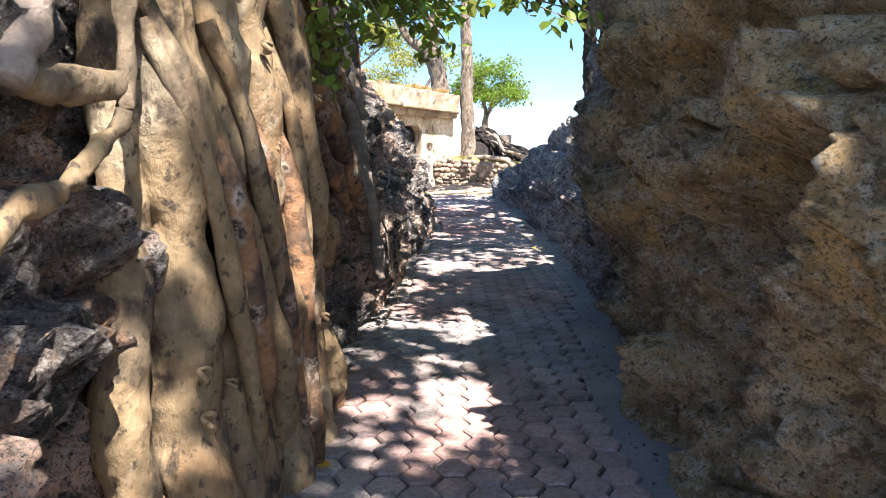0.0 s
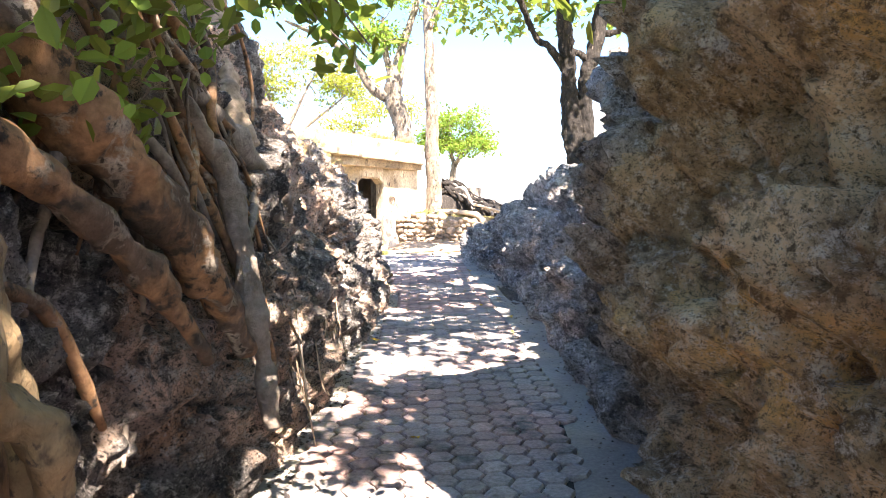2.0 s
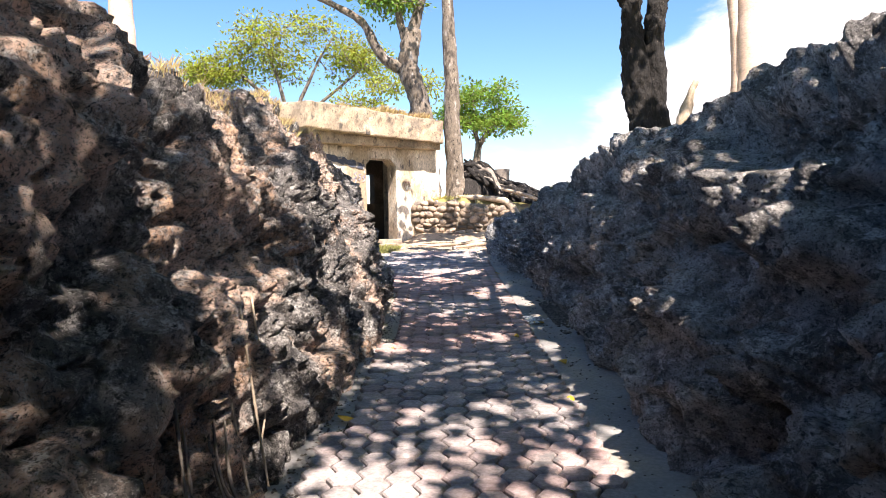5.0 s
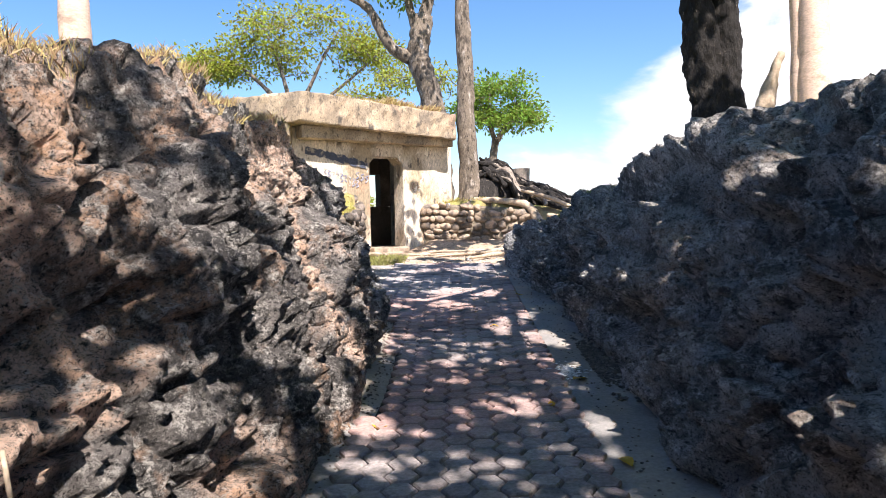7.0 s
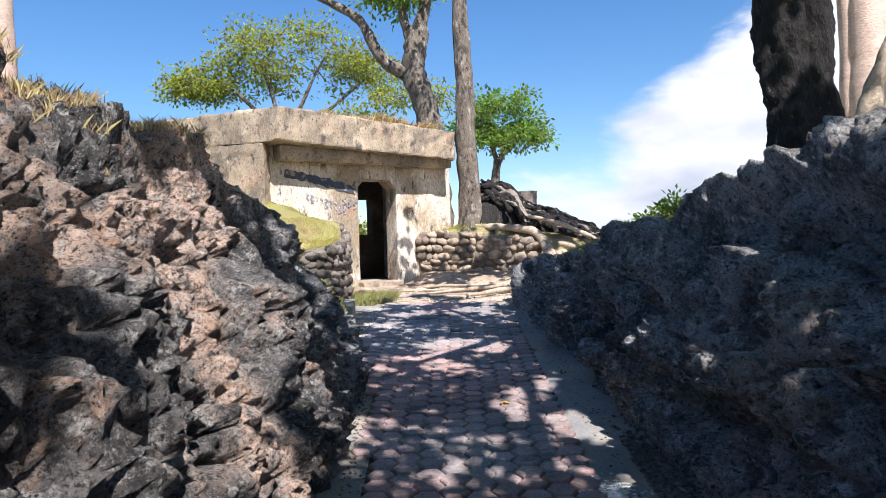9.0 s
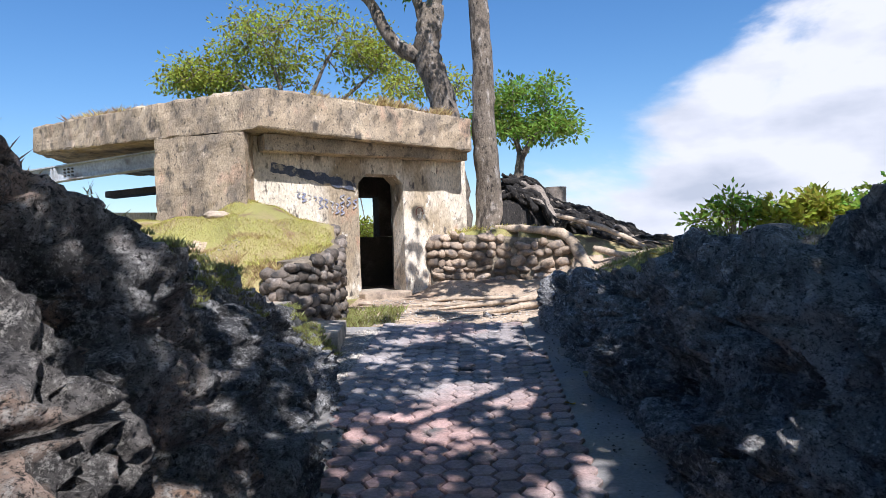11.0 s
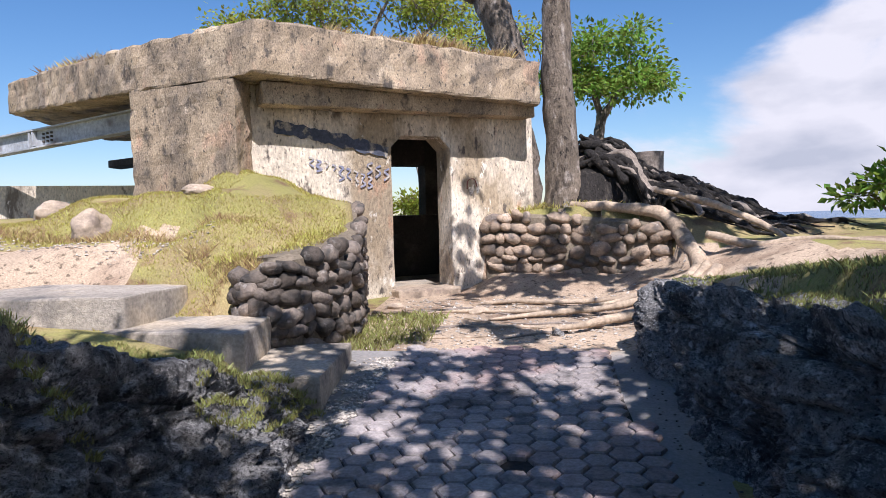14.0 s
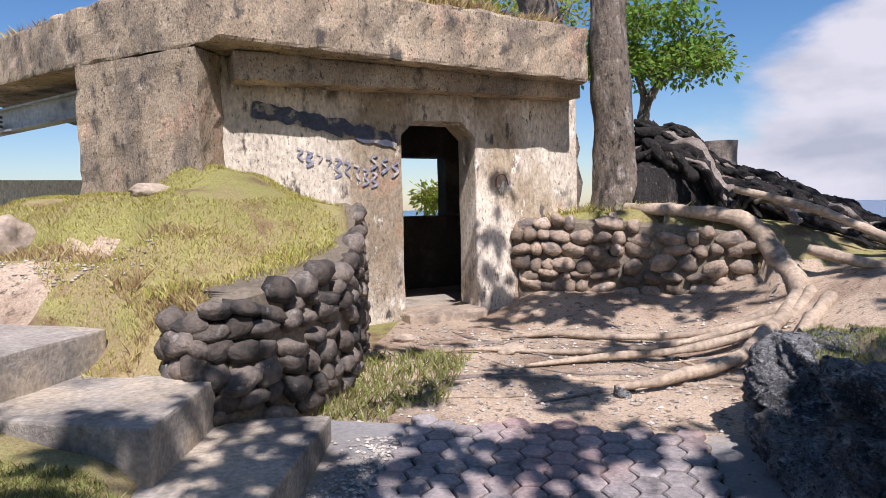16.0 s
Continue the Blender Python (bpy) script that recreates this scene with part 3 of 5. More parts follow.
def ground_z(x, y):
    bump_ = 0.05 * noise.noise(Vector((x * 0.8, y * 0.8, 0))) + 0.02 * noise.noise(Vector((x * 3, y * 3, 1)))
    zf = floor_z(y) - 0.03
    # left bank
    xl, _, xlt, zlt = interp(LEFT, y)
    xr, _, xrt, zrt = interp(RIGHT, y)
    w = 1 / (((HP[:, 0] - x) ** 2 + (HP[:, 1] - y) ** 2) + 0.05) ** 1.6
    hill = float((w * HP[:, 2]).sum() / w.sum())
    lz = zlt + 0.1 * (1 - math.exp(-(max(0, xlt - x)) / 3)) + 0.02
    lz += (hill - lz) * sstep(16.8, 18.8, y)
    rz = zrt + 0.35 * (1 - math.exp(-(max(0, x - xrt)) / 2.5)) + 0.02
    hr = 2.5 + 0.2 * math.exp(-((x - 0.9) ** 2 + (y - 24.8) ** 2) / 1.2) - 0.05 * max(0, x - 2.2) + 0.12 * math.exp(-((x - 1.6) ** 2 + (y - 25.5) ** 2) / 1.5)
    if y < 18.9:
        if x < xl:
            return zf + (lz - zf) * sstep(xl - 0.25, xlt - 0.5, x) + bump_
        if x > xr:
            return zf + (rz - zf) * sstep(xr + 0.25, xrt + 0.5, x) + bump_
        return zf - 0.03
    z = zf + bump_ * 0.7 + 0.22 * sstep(22.9, 24.1, y) * sstep(-0.7, 0.1, x)
    # open yard before the bunker
    dl = polyline_side(STONE_L, x, y)
    if x < -0.5 and y < 24.6:
        if y < 19.6:
            z = z + (hill - z) * sstep(-1.0, -1.5, x)
        elif dl > 0.05 and x < -1.2:
            z = hill + bump_
        elif x < -2.2:
            z = hill + bump_
    if x > xr + 0.2 and y < 21:
        z = max(z, zf + (rz - zf) * sstep(xr + 0.2, xrt + 0.45, x) * sstep(21.6, 20.3, y) + bump_)
    if x > 1.0:
        side_ = zf + 0.75 * sstep(1.6, 4.2, x + 0.3 * (y - 21)) + bump_
        if y > 20:
            z = max(z, side_)
    dr = polyline_side(STONE_R, x, y)
    if y > 22 and x > -0.6 and x < 2.5 and dr > 0.1:
        z = hr + bump_
    elif x >= 2.3 and y > 22:
        z = max(z, zf + (hr - zf) * sstep(22.0, 24.2, y) * sstep(9, 4, x) + bump_)
    if y > 24.8 and x <= -0.6:
        z = 1.55 if x > -6.5 and y < 28 else hill - 0.3
    return z


gx = axis([(-60, 4), (-20, 1.0), (-9, 0.3), (-5, 0.1), (4, 0.2), (9, 1.0), (20, 4), (60, 1)])
gy = axis([(-40, 4), (-8, 0.5), (15, 0.25), (18, 0.1), (26, 0.4), (32, 2), (60, 1)])
gv = []
for y in gy:
    for x in gx:
        fall = sstep(6.5, 22, abs(x + 1)) * sstep(14, 20, y + 0.3 * x) * 9 + sstep(26, 40, y) * 4 + sstep(28, 60, math.hypot(x, y - 10)) * 16
        gv.append((x, y, ground_z(x, y) - fall))
gw = len(gx)
gf = [(j * gw + i, j * gw + i + 1, (j + 1) * gw + i + 1, (j + 1) * gw + i) for j in range(len(gy) - 1) for i in range(gw - 1)]
ground = tagged(new("ground", mesh("ground", gv, gf, SAND, True)), "dry sandy ground with grassy banks", "ground", kind="structure")
ground.data.materials.append(SOIL)
for f in ground.data.polygons:
    c = f.center
    yard = c.y > 18.5 and -1.5 < c.x < 5 and c.z < 2.2 + 0.1 * noise.noise(c)
    bare = -9 < c.x < -3.3 and 19.3 < c.y < 20.6 + 0.8 * noise.noise(c * 1.3)
    if not yard and not bare:
        f.material_index = 1
water = tagged(new("water", mesh("water", [(-4000, -4000, -9), (4000, -4000, -9), (4000, 4000, -9), (-4000, 4000, -9)], [(0, 1, 2, 3)], WATER)), "calm blue sea reaching the horizon", "sea", kind="structure")


# ---- bunker ----
bunker = thing("bunker", "weathered concrete bunker with a thick overhanging roof slab", "bunker")
D = Vector((0.806, 0.592, 0))           # along the front, to the right
N = Vector((-0.592, 0.806, 0))          # into the bunker
W0 = Vector((-3.15, 22.13, 0))


def plan(s, d):
    q = W0 + D * s + N * d
    return (q.x, q.y)


def block(s0, s1, d0, d1, z0, z1):
    return prism([plan(s0, d0), plan(s1, d0), plan(s1, d1), plan(s0, d1)], z0, z1)


ROOF = [(-7.75, 23.96), (-4.66, 22.37), (-2.93, 21.78), (-2.66, 21.73), (0.58, 24.14), (-1.1, 27.2), (-4.6, 28.6), (-8.2, 27.0)]
part("roof_slab", worn(prism(ROOF, [4.42, 4.32, 4.29, 4.33, 4.16, 4.2, 4.2, 4.35], [4.91, 4.91, 4.91, 4.97, 4.77, 4.85, 4.9, 4.9]), 0.035, 0.1, 0.03, 5.0), CONCRETE, bunker)
DL, DR, DT = 2.12, 3.03, 3.74
part("front_wall", worn(block(0.16, DL, 0, 0.45, 1.3, 4.35), 0.02, 0.25, 0.012), PLASTER, bunker)
part("front_wall", worn(block(DR, 4.45, 0, 0.45, 1.3, 4.22), 0.02, 0.25, 0.012), PLASTER, bunker)
part("lintel", worn(block(DL, DR, 0.004, 0.45, DT, 4.24), 0.01, 0.25, 0.01), PLASTER, bunker)
for s0, s1, k in ((DL, DL + 0.16, 0), (DR - 0.16, DR, 1)):
    v, f = block(s0, s1, 0.01, 0.45, DT - 0.16, DT)
    for i in ((1, 2) if k == 0 else (0, 3)):
        v[i] = (v[i][0], v[i][1], DT - 0.002)
    part("chamfer", (v, f), PLASTER, bunker)
part("threshold", worn(block(DL - 0.05, DR, -0.22, 0.45, 1.3, 1.625), 0.03, 0.12, 0.02), TAN_STONE, bunker, "pale worn concrete sill")
part("soffit_beam", worn(block(0.3, 4.25, -0.36, -0.02, 4.02, [4.3, 4.2, 4.2, 4.3]), 0.025, 0.12, 0.02, 5.0), CONCRETE, bunker, "chipped concrete haunch under the roof slab")
part("pillar", worn(prism([(-4.655, 22.382), (-2.94, 21.795), (-2.96, 22.32), (-4.45, 22.95)], 2.4, [4.33, 4.3, 4.3, 4.33]), 0.014, 0.09, 0.024, 5.0), CONCRETE, bunker, "tan concrete pillar with flaking render")
part("side_wall", worn(block(4.2, 4.45, 0.45, 2.6, 1.3, 4.1), 0.02, 0.3, 0.012), CONCRETE, bunker)
part("floor_slab", worn(block(0, 4.05, 0.45, 2.6, 1.2, 1.6), 0.02, 0.4, 0.01), STEP, bunker)
# rear and inner walls get the room's shade as their colour
part("rear_wall", worn(block(0.0, 4.05, 2.3, 2.6, 1.6, 2.66), 0.02, 0.4, 0.012), SHADE_AND_BOLT_DARK, bunker)
part("rear_wall", worn(block(3.74, 4.05, 2.3, 2.6, 2.66, 4.1), 0.02, 0.4, 0.012), SHADE_AND_BOLT_DARK, bunker)
part("rear_lintel", worn(block(0.0, 3.74, 2.3, 2.6, 3.52, 4.1), 0.02, 0.4, 0.012), SHADE_AND_BOLT_DARK, bunker)
part("inner_wall", worn(block(-0.05, 0.2, 0.45, 2.6, 1.6, 4.3), 0.02, 0.4, 0.012), SHADE_AND_BOLT_DARK, bunker)
beam_a, beam_b = Vector((-9.6, 24.75, 3.9)), Vector((-4.5, 23.05, 4.13))
bd = (beam_b - beam_a).normalized()
bs = bd.cross(Vector((0, 0, 1))).normalized()
for lo, hi, wd in ((-0.15, -0.125, 0.09), (-0.125, 0.125, 0.02), (0.125, 0.15, 0.09)):
    vv = [beam_a + bs * sx * wd + Vector((0, 0, z)) for z in (lo, hi) for sx in (-1, 1)] + [beam_b + bs * sx * wd + Vector((0, 0, z)) for z in (lo, hi) for sx in (-1, 1)]
    part("steel_beam", ([tuple(q) for q in vv], [(0, 1, 3, 2), (4, 6, 7, 5), (0, 4, 5, 1), (2, 3, 7, 6), (0, 2, 6, 4), (1, 5, 7, 3)]), STEEL, bunker, "grey rusted steel beam")
for u in (2.35, 2.44):  # splice plate and its bolts
    plate = [beam_a + bd * (u + a) - bs * (0.024 if bs.y > 0 else -0.024) + Vector((0, 0, b)) for a, b in ((-0.02, -0.11), (0.02, -0.11), (0.02, 0.11), (-0.02, 0.11))]
    part("stiffener", ([tuple(q + k * bs * (0.06 if bs.y < 0 else -0.06)) for k in (0, 1) for q in plate], [(0, 1, 2, 3), (7, 6, 5, 4), (0, 4, 5, 1), (1, 5, 6, 2), (2, 6, 7, 3), (3, 7, 4, 0)]), STEEL, bunker)
for u in (2.65, 2.75, 2.85):
    for h in (-0.06, 0.0, 0.06):
        c = beam_a + bd * u + Vector((0, 0, h))
        c += bs * (0.03 if bs.y < 0 else -0.03)
        part("bolt", tube([tuple(c - bs * 0.02), tuple(c + bs * 0.02)], [0.018, 0.018], 6, 2, 0.0), SHADE_AND_BOLT_DARK, bunker)
# slit shade is in the sill's colour too
part("slit_sill", worn(prism([(-7.6, 26.2), (-4.4, 24.6), (-4.4, 25.0), (-7.6, 26.6)], 3.72, 3.86), 0.02, 0.3, 0.012), SHADE_AND_BOLT_DARK, bunker, "concrete sill inside the firing slit, coloured as in shade")
low_wall = tagged(new("low_wall", mesh("low_wall", *prism([(-12.5, 25.0), (-5.9, 25.0), (-5.9, 25.35), (-12.5, 25.35)], 2.3, [3.48, 3.28, 3.28, 3.48]), PLASTER)), "low streaked concrete parapet wall beside the bunker", "wall")


# ---- steps ----
def slab_step(outline, z0, z1, label):
    return tagged(part("step", worn(prism(outline, z0, z1), 0.02, 0.2, 0.012), STEP, None), label, "step", "concrete steps beside the path")


slab_step([(-1.7, 18.6), (-0.89, 18.6), (-1.06, 19.93), (-1.75, 19.75)], 1.05, 1.51, "grey concrete step beside the hexagonal paving")
slab_step([(-2.7, 18.8), (-1.5, 18.74), (-1.68, 19.67), (-2.75, 19.78)], 1.3, 1.79, "grey concrete step below the grass mound")
slab_step([(-4.5, 18.7), (-2.58, 18.95), (-2.57, 19.9), (-4.6, 20.3)], 1.5, 2.04, "grey concrete step at the top of the bank")


# ---- paving ----
def edge_l(y):
    return max(interp(LEFT, y)[0] + 0.12, -0.62) if y < 17 else -0.62


def edge_r(y):
    return min(interp(RIGHT, y)[0] - 0.28, 1.35)


path = thing("path", "hexagonal concrete paving between rock walls", "path", kind="structure")
sv, sf = [], []
ys = np.arange(-6, 20.4, 0.25)
for k, y in enumerate(ys):
    a, b = interp(LEFT, y)[0] - 0.35, interp(RIGHT, y)[0] + 0.35
    if y > 18.3:
        a, b = -1.25, 1.75
    for i in range(33):
        x = a + (b - a) * i / 32
        under = sstep(-0.02, 0.08, min(x - edge_l(y), edge_r(y) - x))
        sv.append((x, y, floor_z(y) - 0.002 - 0.03 * under + 0.012 * noise.noise(Vector((x * 2, y * 2, 5)))))
sf = [(k * 33 + i, k * 33 + i + 1, k * 33 + i + 34, k * 33 + i + 33) for k in range(len(ys) - 1) for i in range(32)]
part("screed", (sv, sf), SCREED, path, "sandy concrete margin", True)


# ---- fig tree over the trench ----
fig = thing("fig_tree", "strangler fig with fused buttress trunk clinging to the rock", "tree")
rnd = random.Random(4)
for i in range(11):
    f = i / 10
    y = 2.15 + 1.4 * f
    x = -0.92 + 0.2 * f + rnd.uniform(-0.07, 0.07)
    r = rnd.uniform(0.075, 0.135)
    lean = rnd.uniform(-0.08, 0.12)
    pts = [(x + 0.06, y + 0.12 * f, floor_z(y) - 0.15), (x + rnd.uniform(-0.03, 0.05), y + rnd.uniform(-0.06, 0.08), 0.75), (x + rnd.uniform(-0.04, 0.03), y - lean * 0.6, 1.4),
           (x - 0.04, y - lean - 0.15 * f, 2.1), (x - 0.15, y - lean - 0.45 * f, 3.0), (x - 0.3, y - lean - 0.6 * f, 4.4)]
    part("trunk_root", tube(pts, [r * 1.25, r, r * 0.95, r * 1.1, r, r * 0.8], 22, 130, 0.24, 2.6, i * 3.1, 1.0, 0.45), FIG_BARK, fig, smooth=True)
for i in range(9):
    y0, z0 = rnd.uniform(2.1, 3.0), rnd.uniform(1.5, 2.6)
    y1, z1 = y0 + rnd.uniform(0.15, 0.55), z0 - rnd.uniform(0.7, 1.5)
    xs = [-0.86 + 0.14 * (yy - 2.1) + 0.09 for yy in (y0, (y0 + y1) / 2, y1)]
    r = rnd.uniform(0.025, 0.055)
    part("crossing_root", tube([(xs[0] - 0.1, y0 - 0.1, z0 + 0.3), (xs[0], y0, z0), (xs[1] + 0.02, (y0 + y1) / 2 + rnd.uniform(-0.06, 0.06), (z0 + z1) / 2), (xs[2], y1, z1), (xs[2] - 0.08, y1 + 0.05, z1 - 0.25)], [r, r, r * 1.2, r, r * 0.7], 12, 44, 0.2, 3.0, i * 1.7), rnd.choice([FIG_BARK, FIG_BARK, ROOT_BARK]), fig, smooth=True)
BIG_ROOTS = [
    (ROOT_BARK, [(-1.1, 3.3, 3.1), (-1.0, 3.84, 2.43), (-0.88, 4.08, 2.26), (-0.78, 4.47, 1.99), (-0.66, 5.08, 1.58), (-0.6, 5.5, 1.2)], [0.1, 0.095, 0.1, 0.11, 0.1, 0.04]),
    (ROOT_BARK, [(-1.0, 3.2, 2.6), (-0.93, 3.65, 2.17), (-0.83, 4.05, 1.92), (-0.72, 4.52, 1.64), (-0.62, 4.94, 1.25)], [0.06, 0.06, 0.055, 0.06, 0.03]),
    (FIG_BARK, [(-0.85, 2.9, 2.0), (-0.75, 3.2, 1.72), (-0.68, 3.41, 1.51), (-0.6, 3.64, 1.31), (-0.62, 3.75, 1.1)], [0.1, 0.09, 0.08, 0.06, 0.03]),
    (FIG_BARK, [(-0.85, 3.3, 2.5), (-0.8, 3.6, 1.9), (-0.75, 3.75, 1.3), (-0.72, 3.85, 0.8), (-0.66, 3.9, 0.2)], [0.1, 0.1, 0.08, 0.09, 0.12]),
    (GREY_ROOT, [(-1.0, 5.1, 2.7), (-0.85, 5.58, 2.45), (-0.8, 5.87, 2.33), (-0.75, 6.16, 2.22), (-0.68, 6.4, 2.08), (-0.62, 6.46, 1.85)], [0.07, 0.065, 0.065, 0.08, 0.06, 0.025]),
    (PALE_ROOT, [(-1.1, 6.35, 3.6), (-0.95, 6.31, 2.85), (-0.85, 6.16, 2.51), (-0.75, 6.17, 2.26)], [0.09, 0.09, 0.09, 0.11]),
    (GREY_ROOT, [(-0.95, 5.2, 2.6), (-0.8, 5.48, 2.22), (-0.74, 5.59, 2.13), (-0.66, 5.58, 1.84), (-0.6, 5.54, 1.54), (-0.54, 5.56, 1.2), (-0.5, 5.6, 0.8)], [0.06, 0.06, 0.065, 0.06, 0.055, 0.05, 0.04]),
    (GREY_ROOT, [(-0.72, 6.2, 2.1), (-0.66, 5.94, 1.91), (-0.62, 5.66, 1.74)], [0.03, 0.022, 0.015]),
    (GREY_ROOT, [(-1.05, 7.0, 3.1), (-0.9, 6.93, 2.72), (-0.82, 6.53, 2.5)], [0.045, 0.045, 0.03]),
    (GREY_ROOT, [(-0.75, 6.3, 2.15), (-0.64, 6.6, 2.05), (-0.6, 6.75, 1.9)], [0.05, 0.04, 0.02]),
    (FIG_BARK, [(-0.8, 1.1, 1.3), (-0.82, 1.35, 1.45), (-0.85, 1.57, 1.5), (-0.85, 1.75, 1.6), (-0.82, 1.85, 1.75), (-0.85, 1.88, 2.2)], [0.022, 0.025, 0.024, 0.028, 0.032, 0.04]),
    (FIG_BARK, [(-0.95, 1.4, 1.78), (-0.92, 1.6, 1.74), (-0.84, 1.85, 1.76)], [0.03, 0.035, 0.05]),
    (GREY_ROOT, [(-0.98, 1.68, 2.4), (-0.93, 1.62, 1.93), (-0.93, 1.5, 1.72)], [0.05, 0.05, 0.035]),
]
for k, (mat, pts, rad) in enumerate(BIG_ROOTS):
    part("root", tube(pts, rad, 16, len(pts) * 18, 0.3, 4.5, k * 2.7, 1.0, 0.5), mat, fig, smooth=True)
for k in range(42):
    y = rnd.uniform(3.3, 5.7)
    z = rnd.uniform(2.6, 4.1) if y < 6.8 else rnd.uniform(2.2, 3.0)
    r = rnd.choice([0.012, 0.018, 0.025, 0.035])
    pts = []
    for j in range(7):
        _, xm, xt, zt = interp(LEFT, y)
        pts.append((min(xm, -0.6) + 0.06 - 0.32 * max(0, (z - 1.6) / 2.4) + rnd.uniform(-0.05, 0.07), y, z))
        y += rnd.uniform(-0.18, 0.38)
        z -= rnd.uniform(0.12, 0.42)
        if z < floor_z(y) + 0.1:
            break
    if len(pts) > 2:
        part("thin_root", tube(pts, [r, r, r * 0.5], 7, len(pts) * 5, 0.2, 5.0, k), rnd.choice([GREY_ROOT, ROOT_BARK, ROOT_BARK]), fig, smooth=True)
for k in range(14):
    y = rnd.uniform(6.3, 8.8)
    x = interp(LEFT, y)[1] + rnd.uniform(0.08, 0.2)
    z = rnd.uniform(0.9, 1.6)
    pts = [(x - 0.05, y, z), (x, y + rnd.uniform(-0.06, 0.06), z * 0.6 + 0.1), (x + rnd.uniform(0, 0.1), y + rnd.uniform(-0.1, 0.1), floor_z(y) + rnd.uniform(-0.03, 0.25))]
    part("hanging_root", tube(pts, [0.006, 0.008, 0.005], 5, 12, 0.2, 6.0, k), rnd.choice([GREY_ROOT, PALE_ROOT]), fig, smooth=True)

for k in range(16):
    y = rnd.uniform(2.15, 3.5)
    x, z = -0.8 + 0.2 * (y - 2.15) / 1.4 + rnd.uniform(0.0, 0.03), rnd.uniform(0.5, 2.3)
    r = rnd.uniform(0.012, 0.026)
    ring = [(x + 0.02 + 0.015 * math.sin(a * 2), y + r * 0.7 * math.cos(a), z + r * math.sin(a)) for a in np.linspace(0, 6.0, 9)]
    part("knot", tube(ring, [r * 0.35, r * 0.45, r * 0.3], 7, 26, 0.3, 12.0, k), FIG_BARK, fig, smooth=True)

# boughs and crown, over the trench
fr = np.random.default_rng(8)
bough_ends = []
for k in range(15):
    a = fr.uniform(0, 6.28)
    end = Vector((fr.uniform(-3.2, 2.9), fr.uniform(-4.5, 8.0), fr.uniform(5.3, 7.6)))
    mid = Vector((-1.3, 2.6, 4.6)).lerp(end, 0.5) + Vector((0, 0, 0.7))
    part("bough", tube([(-1.25, 2.6, 4.2), tuple(mid), tuple(end)], [0.13, 0.07, 0.02], 8, 16, 0.15, 2.0, k), GREY_BARK, fig, smooth=True)
    bough_ends.append(end)
    bough_ends.append(mid)


def canopy(count, box, seed, cover, size):
    """Leaf spots of a high crown, gathered in clumps with open gaps between them."""
    g = np.random.default_rng(seed)
    out = []
    while len(out) < count:
        p = Vector((g.uniform(box[0], box[1]), g.uniform(box[2], box[3]), g.uniform(7.0, 8.4)))
        q = p - SUN_TO * ((p.z - 1.2) / SUN_TO.z)
        n_ = 0.62 * noise.noise(Vector((q.x * 1.5, q.y * 1.1, seed))) + 0.45 * noise.noise(Vector((q.x * 3.6, q.y * 2.8, seed + 4)))
        if n_ > cover(q.x, q.y):
            out.append(tuple(p))
    return leaves(out, size, 0.5, seed, 0.2)


def fig_cover(x, y):
    if y < 5.0:
        return 0.04 if x < -0.55 else (-0.2 if x < 0.1 or x > 0.7 else -0.04)
    return -0.08 if x < -0.2 else 0.06


part("crown", canopy(6000, (-0.4, 3.3, -4.5, 4.0), 3, fig_cover, 0.22), LEAF_FIG, fig)
# low sprays hanging before the rock
spray_spots = []
for k in range(22):
    a = Vector((fr.uniform(-1.3, -0.9), fr.uniform(3.9, 4.9), fr.uniform(2.9, 3.5)))
    b = Vector((fr.uniform(-0.7, 0.95), fr.uniform(4.2, 5.4), fr.uniform(2.42, 2.8)))
    m_ = a.lerp(b, 0.55) + Vector((0, 0, 0.12))
    part("twig", tube([a, m_, b], [0.014, 0.009, 0.003], 5, 14, 0.2, 5.0, k), GREY_ROOT, fig)
    for u in np.linspace(0.25, 1, 11):
        q = a.lerp(m_, u * 2) if u < 0.5 else m_.lerp(b, u * 2 - 1)
        for _ in range(6):
            spray_spots.append((q.x + fr.normal() * 0.06, q.y + fr.normal() * 0.06, q.z + fr.normal() * 0.05))
for k in range(170):
    q = (fr.uniform(-0.95, -0.62), fr.uniform(3.8, 4.8), fr.uniform(2.05, 2.5))
    spray_spots.append(q)
part("leaf_spray", leaves(spray_spots, 0.085, 0.4, 9, 0.5, True), LEAF_FIG, fig, "drooping yellow-green leaves")


